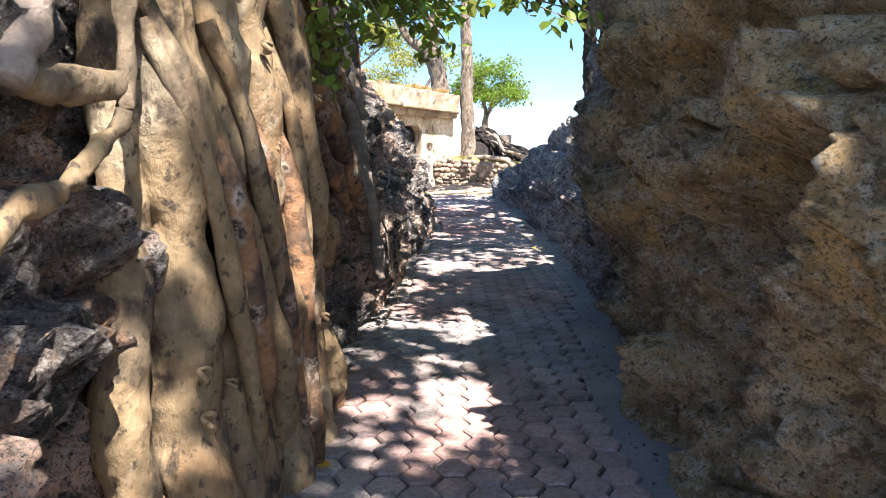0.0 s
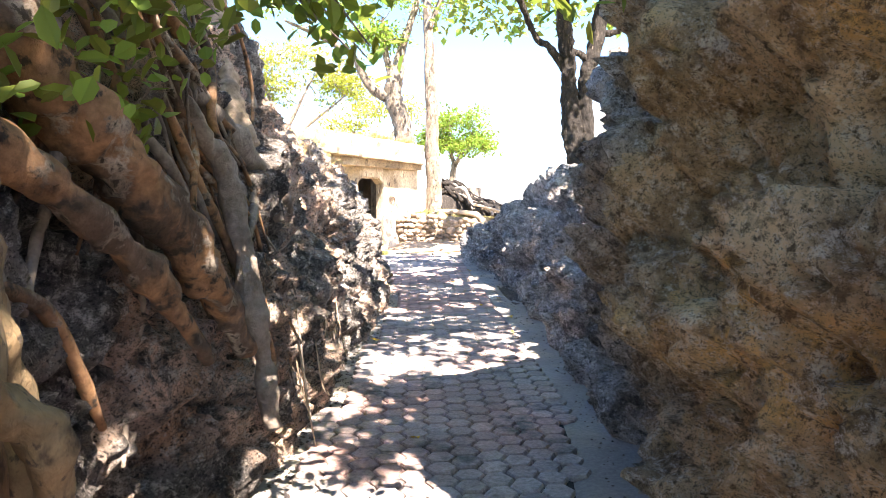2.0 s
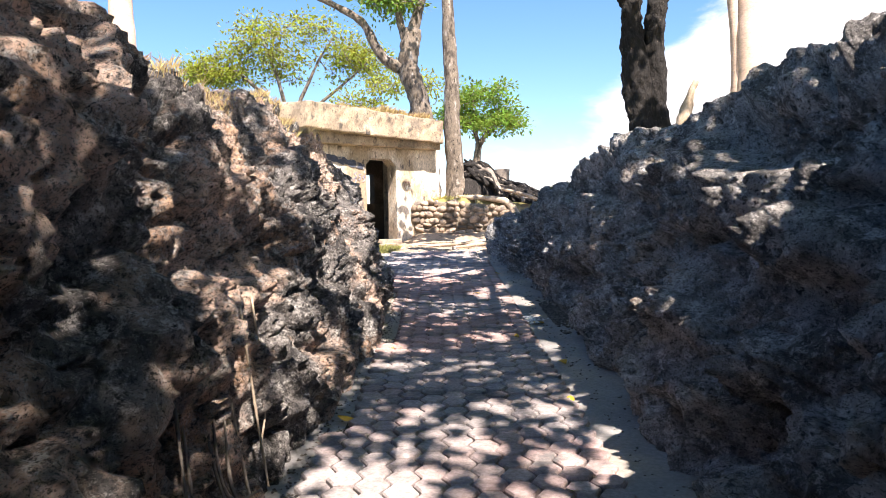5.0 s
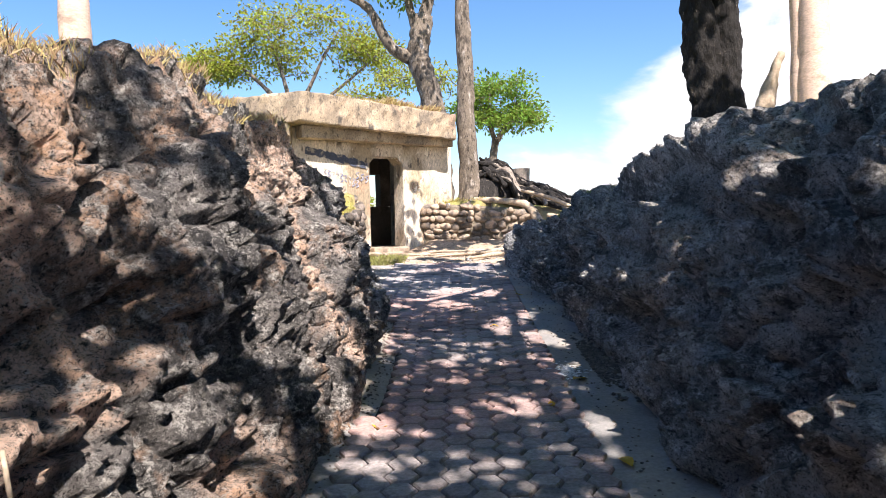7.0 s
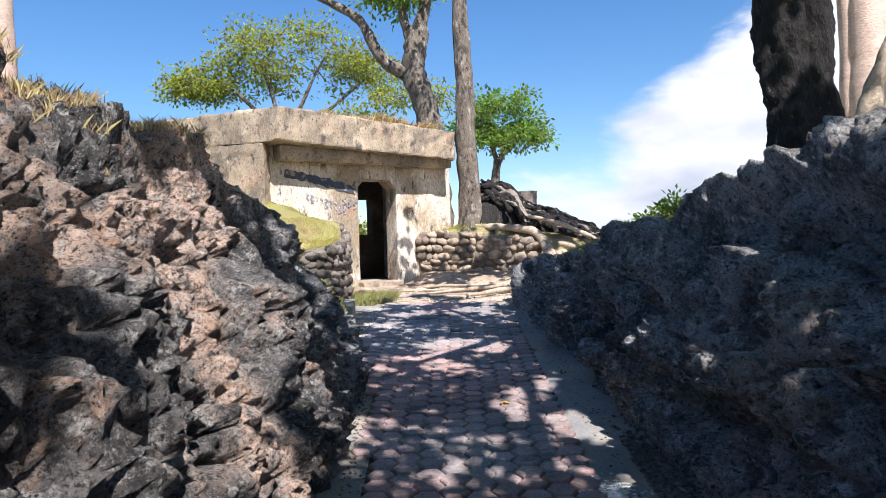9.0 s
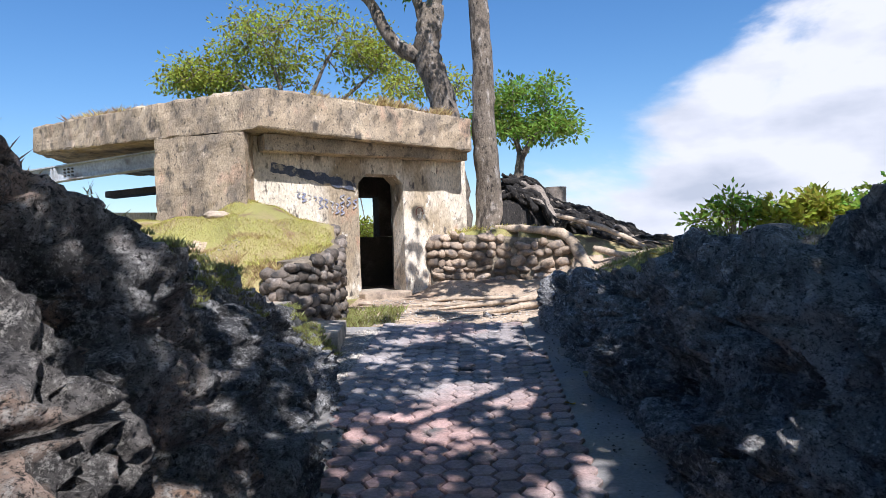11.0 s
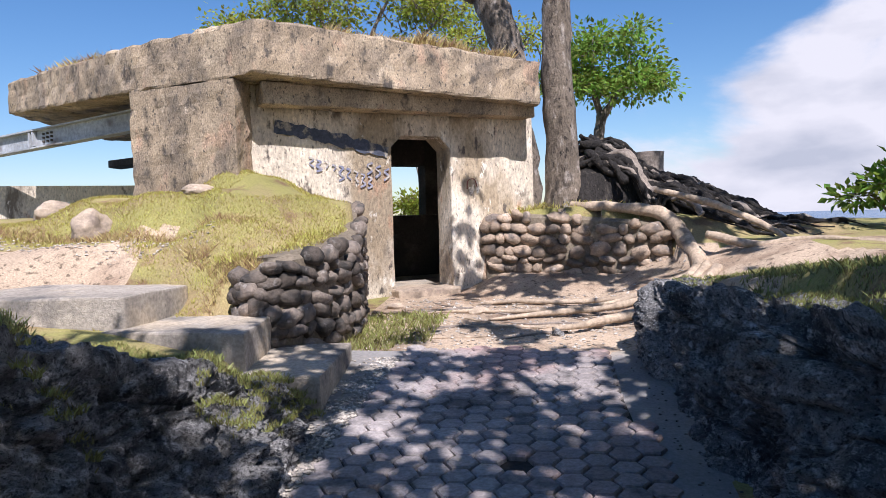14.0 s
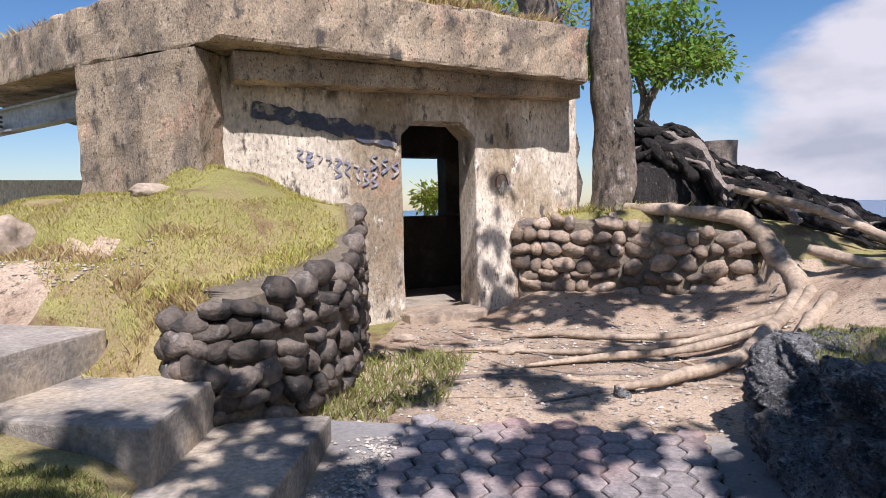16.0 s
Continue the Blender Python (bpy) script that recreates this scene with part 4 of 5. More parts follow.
# ---- trees ----
def tree(name, label, trunk, radii, bark, leaf, crown_spots=(), limbs=(), twigs=70, size=0.16, per=40, clump=0.45, seed=1, sides=14, lump=0.14, airy=0.5, group="", gnarl=0.3):
    """Trunk, limbs that end in the crown, twigs between, and leaves gathered at the twigs' ends. crown_spots: ellipsoids (centre, radii)."""
    t = thing(name, label, "tree", group)
    part("trunk", tube(trunk, radii, sides, len(trunk) * (10 if sides < 20 else 24), lump, 2.5, seed, 1.0, gnarl), bark, t, smooth=True)
    g = np.random.default_rng(seed)
    roots_ = []
    for pts, rad in limbs:
        part("limb", tube(pts, rad, 9 if sides < 20 else 24, len(pts) * (7 if sides < 20 else 18), lump, 2.5, seed + len(roots_), 1.0, gnarl * 0.7), bark, t, smooth=True)
        roots_ += spline(pts, 10)[3:]
    if not roots_:
        roots_ = spline(trunk, 10)[-3:]
    ends, pieces, goals = [], [], []
    for (c, rr) in crown_spots:
        for k in range(twigs // len(crown_spots)):
            while True:
                d = g.normal(size=3)
                d /= np.linalg.norm(d)
                d[2] = d[2] if d[2] > -0.35 else -0.6 * d[2]
                q = Vector(np.array(c) + d * np.array(rr) * g.uniform(0.5, 1.0))
                if noise.noise(q * airy + Vector((seed, 0, 0))) > -0.22:
                    break
            goals.append(q)
    hub = Vector(trunk[-1])
    for k, q in enumerate(sorted(goals, key=lambda w: (w - hub).length)):  # each twig grows from the nearest wood
        src = min(roots_, key=lambda w: (w - q).length + 0.35 * max(0, (w - hub).length - (q - hub).length))
        mid = src.lerp(q, 0.5) + Vector(g.normal(size=3) * 0.1 * (q - src).length) - Vector((0, 0, 0.06 * (q - src).length))
        w = 0.012 + 0.013 * (q - src).length
        pieces.append(tube([src, mid, q], [w * 1.2, w * 0.8, 0.008], 5, 9, 0.1, 3.0, k))
        roots_ += [mid, q]
        ends.append(q)
    if pieces:
        tagged(part("twig_mass", joined(*pieces), bark, t, smooth=True), kind="stuff")
        part("crown", leaves(clumps(ends, clump, per, seed, 0.45), size, 0.5, seed), leaf, t)
    return t


tree("tree", "tall straight grey-barked tree beside the bunker", [(0.9, 24.6, 2.5), (0.88, 24.55, 3.2), (0.82, 24.5, 5.0), (0.8, 24.5, 6.5), (0.7, 24.6, 9.5)], [0.33, 0.25, 0.22, 0.19, 0.14], GREY_BARK, LEAF_GREEN,
     [((0.6, 24.6, 11.0), (2.4, 2.4, 1.4))], [([(0.75, 24.5, 8.5), (1.4, 24.3, 10.0), (1.9, 24.2, 11.2)], [0.1, 0.07, 0.03]), ([(0.7, 24.6, 9.3), (0.2, 24.9, 10.4), (-0.6, 25, 11.3)], [0.1, 0.07, 0.03])], 40, 0.17, 22, 0.5, 11, lump=0.09)
tree("tree", "spreading grey tree with a forked trunk behind the bunker", [(0.05, 29, 1.5), (0.0, 29, 4.0), (-0.18, 29, 6.1), (-0.5, 29, 7.3), (-0.35, 29, 8.6)], [0.5, 0.42, 0.34, 0.36, 0.26], GREY_BARK, LEAF_GREEN,
     [((-3.6, 29, 10.6), (2.4, 1.8, 0.9)), ((0.4, 29.2, 11.0), (2.2, 1.8, 1.3)), ((-1.2, 29, 9.4), (1.0, 1.0, 0.7))],
     [([(-0.5, 29, 7.2), (-1.2, 29, 7.5), (-1.6, 29, 8.0), (-2.1, 29, 8.9), (-3.3, 29, 9.6), (-4.6, 29, 10.2)], [0.2, 0.18, 0.16, 0.13, 0.1, 0.05]), ([(-0.4, 29, 8.2), (-0.1, 29, 9.4), (0.3, 29, 10.5), (0.6, 29, 12)], [0.22, 0.17, 0.12, 0.06]),
      ([(-0.45, 29, 7.8), (-0.8, 29.2, 9.0), (-0.9, 29.2, 10.4)], [0.16, 0.12, 0.06])], 230, 0.15, 22, 0.5, 12)
tree("tree", "wide airy yellow-green tree beyond the bunker", [(-6.3, 38, 1.0), (-6.4, 38, 4.5), (-6.5, 38, 7.2)], [0.4, 0.3, 0.22], GREY_BARK, LEAF_YELLOW,
     [((-8.6, 38, 9.4), (3.0, 2.2, 1.4)), ((-6.2, 38, 10.6), (3.6, 2.4, 1.6)), ((-3.9, 38, 9.4), (2.4, 2.2, 1.5)), ((-10.0, 38, 9.0), (1.7, 1.6, 0.8))],
     [([(-6.5, 38, 6.8), (-7.6, 38, 8.2), (-9.0, 38, 9.4), (-10.6, 38, 10.0)], [0.13, 0.09, 0.06, 0.03]), ([(-6.5, 38, 7.0), (-6.9, 38, 8.8), (-7.4, 38, 10.2), (-7.9, 38, 11.5)], [0.12, 0.08, 0.055, 0.03]),
      ([(-6.4, 38, 7.0), (-5.6, 38, 8.6), (-5.0, 38, 9.8), (-4.2, 38, 11.0)], [0.12, 0.08, 0.055, 0.03]), ([(-6.4, 38, 6.6), (-5.0, 38, 7.8), (-3.6, 38, 8.9), (-2.6, 38, 9.8)], [0.11, 0.08, 0.05, 0.02])], 560, 0.16, 22, 0.5, 13)
tree("tree", "small round-crowned green tree beyond the bunker", [(1.8, 34, 0.8), (1.9, 34, 3.5), (2.1, 34, 5.4)], [0.26, 0.2, 0.14], GREY_BARK, LEAF_GREEN,
     [((2.2, 34, 6.9), (1.7, 1.5, 1.1)), ((2.9, 34, 6.0), (1.1, 1.2, 0.8)), ((1.4, 34, 6.1), (1.1, 1.2, 1.0))], [([(2.1, 34, 5.2), (2.6, 34, 6.0), (3.2, 34, 6.6)], [0.1, 0.07, 0.03]), ([(2.1, 34, 5.2), (1.8, 34, 6.4), (2.0, 34, 7.4)], [0.1, 0.07, 0.03])], 200, 0.15, 34, 0.42, 14)
tree("tree", "leafy green tree in the distance behind the bunker", [(-1.6, 37, 0.8), (-1.5, 37, 4.0), (-1.3, 37, 6.6)], [0.3, 0.24, 0.16], GREY_BARK, LEAF_YELLOW,
     [((-0.8, 37, 8.0), (2.3, 1.8, 1.3)), ((-3.2, 37, 7.0), (1.6, 1.6, 1.2)), ((-3.3, 36.5, 2.9), (1.0, 1.0, 0.8))], [([(-1.4, 37, 6), (-0.6, 37, 7.4), (0.2, 37, 8.4)], [0.12, 0.08, 0.03]), ([(-1.4, 37, 6), (-2.4, 37, 7.0), (-3.2, 37, 7.6)], [0.12, 0.08, 0.03])], 150, 0.15, 30, 0.5, 15)
dark_tree = tree("tree", "gnarled dark-barked tree with two stems on the rock wall", [(3.12, 14.2, 2.2), (3.1, 14.2, 2.75), (3.05, 14.2, 3.2), (2.98, 14.2, 3.8), (2.92, 14.2, 4.5), (2.88, 14.2, 5.2), (2.76, 14.1, 6.6)], [0.38, 0.26, 0.2, 0.155, 0.14, 0.13, 0.1], DARK_BARK, LEAF_FIG, (),
     [([(3.15, 14.2, 2.9), (3.22, 14.2, 3.7), (3.2, 14.2, 4.4), (3.38, 14.2, 5.1), (3.7, 14.3, 6.5)], [0.2, 0.14, 0.125, 0.13, 0.09]), ([(2.86, 14.2, 4.7), (2.58, 14.15, 5.05), (2.2, 14.1, 5.5), (1.2, 13.2, 7.8)], [0.08, 0.065, 0.055, 0.03]),
      ([(3.3, 14.2, 4.8), (3.1, 14.15, 4.95), (2.9, 14.2, 5.1)], [0.06, 0.05, 0.04]), ([(3.5, 14.2, 5.3), (3.9, 14.2, 5.5), (4.5, 14.6, 7.0)], [0.07, 0.06, 0.04])]
     + [([(2.78, 14.1, 5.9), tuple(Vector((2.7, 14.0, 6.4)).lerp(Vector(e), 0.5)), e], [0.09, 0.055, 0.015]) for e in ((0.6, 12.6, 7.6), (1.4, 9.6, 7.8), (2.6, 7.4, 7.7), (3.8, 10.2, 7.8), (4.8, 12.8, 7.7), (2.0, 15.8, 7.9), (4.0, 15.9, 7.9), (0.8, 14.8, 7.8), (3.2, 5.2, 7.6))],
     seed=16, sides=48, lump=0.2, airy=0.9, gnarl=0.9)


def shade_cover(x, y):
    """How open the crown is over the place its shade falls on: less is denser."""
    if x < -1.5 and y > 19.3:
        return 0.45
    if y > 20.5:
        return 0.28 if y < 23.4 else (0.08 if x > -1.1 else 0.4)
    if x < -0.4 and y < 14:
        return 0.2
    return -0.09 if y < 15.5 else -0.03


part("crown", canopy(13500, (-0.8, 5.6, 4.2, 20.4), 9, shade_cover, 0.23), LEAF_FIG, dark_tree)
tree("tree", "smooth pale twin-stemmed tree behind the dark tree", [(7.1, 20, 1.6), (7.05, 20, 3.2), (7.0, 20, 5.0), (7.0, 20, 9.5)], [0.5, 0.36, 0.27, 0.2], PALE_BARK, LEAF_FIG,
     [((7.0, 20.0, 11.4), (2.4, 2.6, 1.2))], [([(7.05, 20, 2.8), (6.8, 20.1, 4.2), (6.75, 20.1, 6.0), (6.3, 20, 10.0)], [0.2, 0.15, 0.13, 0.09])], 70, 0.17, 36, 0.5, 17, lump=0.07)
tree("tree", "smooth pinkish pale tree trunk on the grassy bank", [(-4.85, 17.3, 2.2), (-4.85, 17.3, 3.2), (-4.9, 17.3, 4.6), (-5.0, 17.3, 7.5)], [0.36, 0.27, 0.22, 0.18], PALE_BARK, LEAF_GREEN,
     [((-6.8, 15.0, 9.4), (2.0, 2.0, 1.0))], [([(-4.95, 17.3, 6.5), (-5.6, 16.4, 7.6), (-6.3, 15.6, 8.6)], [0.1, 0.07, 0.03])], 50, 0.15, 18, 0.5, 18, lump=0.05)

stump = thing("stump", "split grey dead stump beside the dark tree", "stump")
part("trunk", tube([(3.42, 14.0, 2.4), (3.45, 13.98, 2.9), (3.55, 13.98, 3.4), (3.66, 14.0, 3.66)], [0.16, 0.12, 0.09, 0.06], 10, 30, 0.25, 5.0, 2.0, 0.6), PALE_ROOT, stump, smooth=True)
wood = thing("driftwood", "bleached dead root lying on the rock rim", "driftwood")
part("root", tube([(2.35, 13.75, 2.62), (2.55, 13.8, 2.7), (2.9, 13.9, 2.74), (3.3, 14.0, 2.6)], [0.05, 0.06, 0.07, 0.05], 9, 26, 0.35, 6.0, 5.0, 0.6), PALE_ROOT, wood, smooth=True)


# ---- river stone walls ----
def stone_meshes(mat):
    out = []
    for k in range(7):
        bm = bmesh.new()
        bmesh.ops.create_icosphere(bm, subdivisions=2, radius=1)
        for v in bm.verts:
            v.co *= 1 + 0.42 * noise.noise(v.co * 1.3 + Vector((k * 5, 0, 0))) + 0.16 * noise.noise(v.co * 2.8 + Vector((k, 2, 0)))
            v.co = Vector([math.copysign(abs(c) ** 0.85, c) for c in v.co])
        me = bpy.data.meshes.new("stone")
        bm.to_mesh(me)
        bm.free()
        me.shade_smooth()
        me.materials.append(mat)
        out.append(me)
    return out


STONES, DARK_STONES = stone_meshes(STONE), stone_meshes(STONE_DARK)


def stone_wall(name, label, line, tops, bases, seed, pieces=STONES):
    t = thing(name, label, "stone wall", kind="structure")
    pts = spline([(x, y, 0) for x, y in line], 60)
    n = len(pts)
    body = []
    for k, p in enumerate(pts):
        u = k / (n - 1)
        d = (pts[min(k + 1, n - 1)] - pts[max(k - 1, 0)]).normalized()
        out = Vector((d.y, -d.x, 0))
        zt, zb = np.interp(u, np.linspace(0, 1, len(tops)), tops), np.interp(u, np.linspace(0, 1, len(bases)), bases)
        body += [p + out * 0.04 + Vector((0, 0, zb - 0.2)), p + out * 0.0 + Vector((0, 0, zt - 0.05)), p - out * 0.1 + Vector((0, 0, zt)), p - out * 0.5 + Vector((0, 0, zt - 0.03)), p - out * 0.5 + Vector((0, 0, zb - 0.2))]
    faces = []
    for k in range(n - 1):
        for j in range(5):
            a, b = k * 5 + j, k * 5 + (j + 1) % 5
            faces.append((a, a + 5, b + 5, b))
    faces += [tuple(range(5)), tuple(range((n - 1) * 5, n * 5))[::-1]]
    part("mortar", ([tuple(q) for q in body], faces), MORTAR, t, "rough mortar core")
    r = random.Random(seed)
    length = sum((b - a).length for a, b in zip(pts, pts[1:]))
    h = 0.0
    zmax = max(tops) - min(bases)
    while h < zmax:
        rh = r.uniform(0.11, 0.19)
        s = r.uniform(-0.1, 0.05)
        while s < length:
            wd = r.uniform(0.13, 0.33)
            u = min(1, max(0, (s + wd / 2) / length))
            k = min(n - 2, int(u * (n - 1)))
            p = pts[k].lerp(pts[k + 1], u * (n - 1) - k)
            d = (pts[k + 1] - pts[k]).normalized()
            zt, zb = np.interp(u, np.linspace(0, 1, len(tops)), tops), np.interp(u, np.linspace(0, 1, len(bases)), bases)
            z = zb + h + rh / 2 + r.uniform(-0.04, 0.04)
            if z + rh * 0.3 < zt + 0.03:
                ob = new("stone", r.choice(pieces))
                ob.parent = t
                out = Vector((d.y, -d.x, 0))
                ob.location = p + out * r.uniform(0.0, 0.035) + Vector((0, 0, z))
                ob.rotation_euler = (r.uniform(-0.25, 0.25), r.uniform(-0.4, 0.4), math.atan2(d.y, d.x) + r.uniform(-0.2, 0.2))
                ob.scale = (wd * 0.5, r.uniform(0.07, 0.11), rh * r.uniform(0.42, 0.56))
            s += wd
        h += rh * 0.93
    return t


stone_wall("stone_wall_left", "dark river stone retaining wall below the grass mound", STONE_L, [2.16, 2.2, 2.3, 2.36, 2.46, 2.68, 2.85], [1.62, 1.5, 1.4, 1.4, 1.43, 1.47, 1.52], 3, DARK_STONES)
stone_wall("stone_wall_right", "tan river stone retaining wall below the tree roots", STONE_R, [2.64, 2.62, 2.58, 2.52, 2.44], [1.76, 1.74, 1.72, 1.72, 1.74], 5)

# ---- tangled roots beside the bunker ----
tangle = thing("root_tangle", "heap of dark tangled tree roots beside the trunk", "roots")
rr = random.Random(21)


def heap_z(x, y):
    top = np.interp(x, [0.6, 1.1, 1.8, 2.1, 2.5, 3.0, 3.6, 4.4], [3.1, 3.7, 3.66, 3.2, 3.08, 2.9, 2.65, 2.35])
    return top - 0.55 * max(0, 25.2 - y) * (1.0 if x < 2.2 else 0.55)


for k in range(120):
    x = rr.uniform(0.95, 3.3)
    y = rr.uniform(24.45, 25.4)
    ang = rr.uniform(-0.6, 0.5)
    pts = []
    for j in range(6):
        pts.append((x, y, heap_z(x, y) + rr.uniform(-0.06, 0.12)))
        x += math.cos(ang) * rr.uniform(0.12, 0.32)
        y = max(y + math.sin(ang) * rr.uniform(0.1, 0.3) - 0.06, 24.2 if x < 2.4 else 23.6)
        ang += rr.uniform(-0.5, 0.5)
    r = rr.choice([0.022, 0.032, 0.045, 0.06])
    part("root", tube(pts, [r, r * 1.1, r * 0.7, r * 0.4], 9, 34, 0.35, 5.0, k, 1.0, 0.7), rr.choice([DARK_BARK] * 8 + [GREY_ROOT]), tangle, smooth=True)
for k in range(34):
    x, y = rr.uniform(2.3, 3.9), rr.uniform(23.7, 24.9)
    ang, pts = rr.uniform(-0.9, 0.2), []
    for j in range(6):
        pts.append((x, y, max(heap_z(x, y), ground_z(x, y)) + rr.uniform(-0.05, 0.07)))
        x += math.cos(ang) * rr.uniform(0.12, 0.3)
        y += math.sin(ang) * rr.uniform(0.1, 0.25)
        ang += rr.uniform(-0.5, 0.5)
    r = rr.choice([0.02, 0.03, 0.045])
    part("root", tube(pts, [r, r * 1.1, r * 0.7, r * 0.3], 8, 26, 0.3, 4.0, k), rr.choice([DARK_BARK, DARK_BARK, GREY_ROOT]), tangle, smooth=True)
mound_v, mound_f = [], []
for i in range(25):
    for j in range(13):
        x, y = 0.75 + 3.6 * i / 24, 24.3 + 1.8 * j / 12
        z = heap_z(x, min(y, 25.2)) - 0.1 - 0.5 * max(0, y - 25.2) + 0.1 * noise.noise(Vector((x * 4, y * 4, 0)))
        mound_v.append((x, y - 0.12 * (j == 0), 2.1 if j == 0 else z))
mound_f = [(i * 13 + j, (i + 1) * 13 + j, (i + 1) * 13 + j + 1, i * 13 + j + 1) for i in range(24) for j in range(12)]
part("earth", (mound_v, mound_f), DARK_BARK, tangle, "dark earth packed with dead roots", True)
bole = thing("stump", "squat grey sawn stump above the tangled roots", "stump")
part("trunk", tube([(2.25, 25.6, 2.9), (2.25, 25.6, 3.2), (2.25, 25.6, 3.55)], [0.25, 0.23, 0.23], 18, 10, 0.05, 4.0), GREY_ROOT, bole)
surface = thing("surface_roots", "pale tree roots creeping over sand and stone wall", "roots")
LONG = [([(0.9, 24.4, 2.75), (1.2, 24.25, 2.71), (1.75, 24.02, 2.66), (2.2, 23.86, 2.55), (2.42, 23.6, 2.25), (2.5, 23.1, 1.95), (2.3, 22.6, 1.76), (1.7, 21.7, 1.56), (1.1, 21.2, 1.48), (0.7, 21.0, 1.45)], [0.05, 0.065, 0.07, 0.08, 0.1, 0.1, 0.07, 0.06, 0.045, 0.02]),
        ([(2.55, 22.8, 1.85), (2.2, 22.4, 1.66), (1.4, 22.0, 1.55), (0.6, 21.8, 1.5), (0.0, 21.6, 1.46)], [0.06, 0.045, 0.035, 0.03, 0.015]),
        ([(2.4, 22.7, 1.75), (1.7, 22.6, 1.6), (0.9, 22.5, 1.54), (0.2, 22.7, 1.53), (-0.3, 22.6, 1.5)], [0.05, 0.035, 0.03, 0.025, 0.012]),
        ([(2.6, 22.5, 1.8), (2.1, 21.8, 1.6), (1.8, 21.2, 1.52), (1.65, 20.7, 1.47)], [0.07, 0.06, 0.06, 0.04]),
        ([(2.2, 22.5, 1.66), (1.3, 22.2, 1.55), (0.4, 22.0, 1.5), (-0.4, 22.1, 1.49), (-0.9, 22.0, 1.47)], [0.04, 0.03, 0.025, 0.02, 0.01]),
        ([(2.6, 23.1, 2.3), (3.1, 22.8, 2.15), (3.6, 22.6, 2.05), (4.0, 22.2, 1.98)], [0.06, 0.05, 0.04, 0.02]),
        ([(2.1, 23.9, 2.9), (2.7, 23.5, 2.7), (3.2, 23.2, 2.45), (3.5, 22.9, 2.15)], [0.04, 0.05, 0.05, 0.03])]
for k, (pts, rad) in enumerate(LONG):
    part("root", tube([(x, y, max(z, ground_z(x, y) + 0.01) if y < 23.2 else z) for x, y, z in pts], rad, 10, len(pts) * 8, 0.2, 4.0, k), PALE_ROOT, surface, smooth=True)
for k in range(26):
    x, y = rr.uniform(-0.9, 2.2), rr.uniform(20.9, 23.0)
    ang, pts = rr.uniform(2.2, 3.9), []
    for j in range(5):
        pts.append((x, y, ground_z(x, y) + 0.006))
        x += math.cos(ang) * 0.22
        y += math.sin(ang) * 0.14
        ang += rr.uniform(-0.5, 0.5)
    part("rootlet", tube(pts, [0.018, 0.014, 0.005], 6, 20, 0.2, 5.0, k), rr.choice([PALE_ROOT, GREY_ROOT]), surface, smooth=True)


# ---- grass ----
def blades(points, height, seed, width=0.012):
    g = np.random.default_rng(seed)
    p = np.asarray(points, float)
    n = len(p)
    a = g.uniform(0, 6.283, n)
    s = np.stack([np.cos(a), np.sin(a), np.zeros(n)], 1) * width * g.uniform(0.6, 1.3, n)[:, None] * 0.5
    h = (height * g.uniform(0.4, 1.3, n))[:, None]
    lean_ = g.normal(size=(n, 3)) * [1, 1, 0] * h * 0.45
    up_ = np.array([0, 0, 1.0])
    v = np.stack([p - s, p + s, p + up_ * h * 0.55 + lean_ * 0.4 + s * 0.7, p + up_ * h + lean_], 1).reshape(-1, 3)
    i = np.arange(n) * 4
    f = np.concatenate([np.stack([i, i + 1, i + 2], 1), np.stack([i, i + 2, i + 3], 1)])
    return v.tolist(), f.tolist()


def grass(name, label, count, box, height, mat, seed, test=lambda x, y: True, width=0.012, z_of=ground_z):
    g = np.random.default_rng(seed)
    pts = []
    for _ in range(count):
        x, y = g.uniform(box[0], box[1]), g.uniform(box[2], box[3])
        if test(x, y) and noise.noise(Vector((x * 1.3, y * 1.3, seed))) > -0.25:
            z = z_of(x, y)
            if z > -5:
                pts.append((x, y, z - 0.005))
    ob = new(name, mesh(name, *blades(pts, height, seed, width), mat))
    return tagged(ob, label, "grass", kind="stuff")


grass("grass", "short sunburnt grass on the mound", 120000, (-6.5, -1.3, 18.9, 22.8), 0.03, GRASS, 31, lambda x, y: (polyline_side(STONE_L, x, y) > 0.1 or x < -2.3) and (x > -3.2 or y > 20.3 + 0.9 * noise.noise(Vector((x * 1.4, y * 1.4, 4)))), 0.007)
grass("grass", "short grass creeping over the stone wall", 5000, (-2.4, -1.2, 19.9, 22.9), 0.05, GRASS, 39, lambda x, y: 0.12 < polyline_side(STONE_L, x, y) < 0.5, 0.012, lambda x, y: max(ground_z(x, y), float(np.interp(y, [19.7, 20.5, 21.3, 22.2, 22.95], [2.2, 2.36, 2.46, 2.68, 2.85])) - 0.01))
grass("grass", "thin green grass at the foot of the stone wall", 2600, (-1.6, -0.5, 20.3, 22.0), 0.09, GREEN_GRASS, 32, lambda x, y: polyline_side(STONE_L, x, y) < -0.03)
grass("grass", "low green grass on the rim of the rock wall", 15000, (1.9, 6.0, 13.8, 20.0), 0.06, GREEN_GRASS, 33, lambda x, y: x > interp(RIGHT, y)[2] + 0.3)
grass("grass", "dry grass along the rim of the left rock wall", 36000, (-2.2, -0.85, 8.8, 14.6), 0.06, DRY_GRASS, 34, lambda x, y: x < interp(LEFT, y)[2] + 0.06 and noise.noise(Vector((x * 2, y * 2, 1))) > -0.1, 0.005, LEFT_TOP)
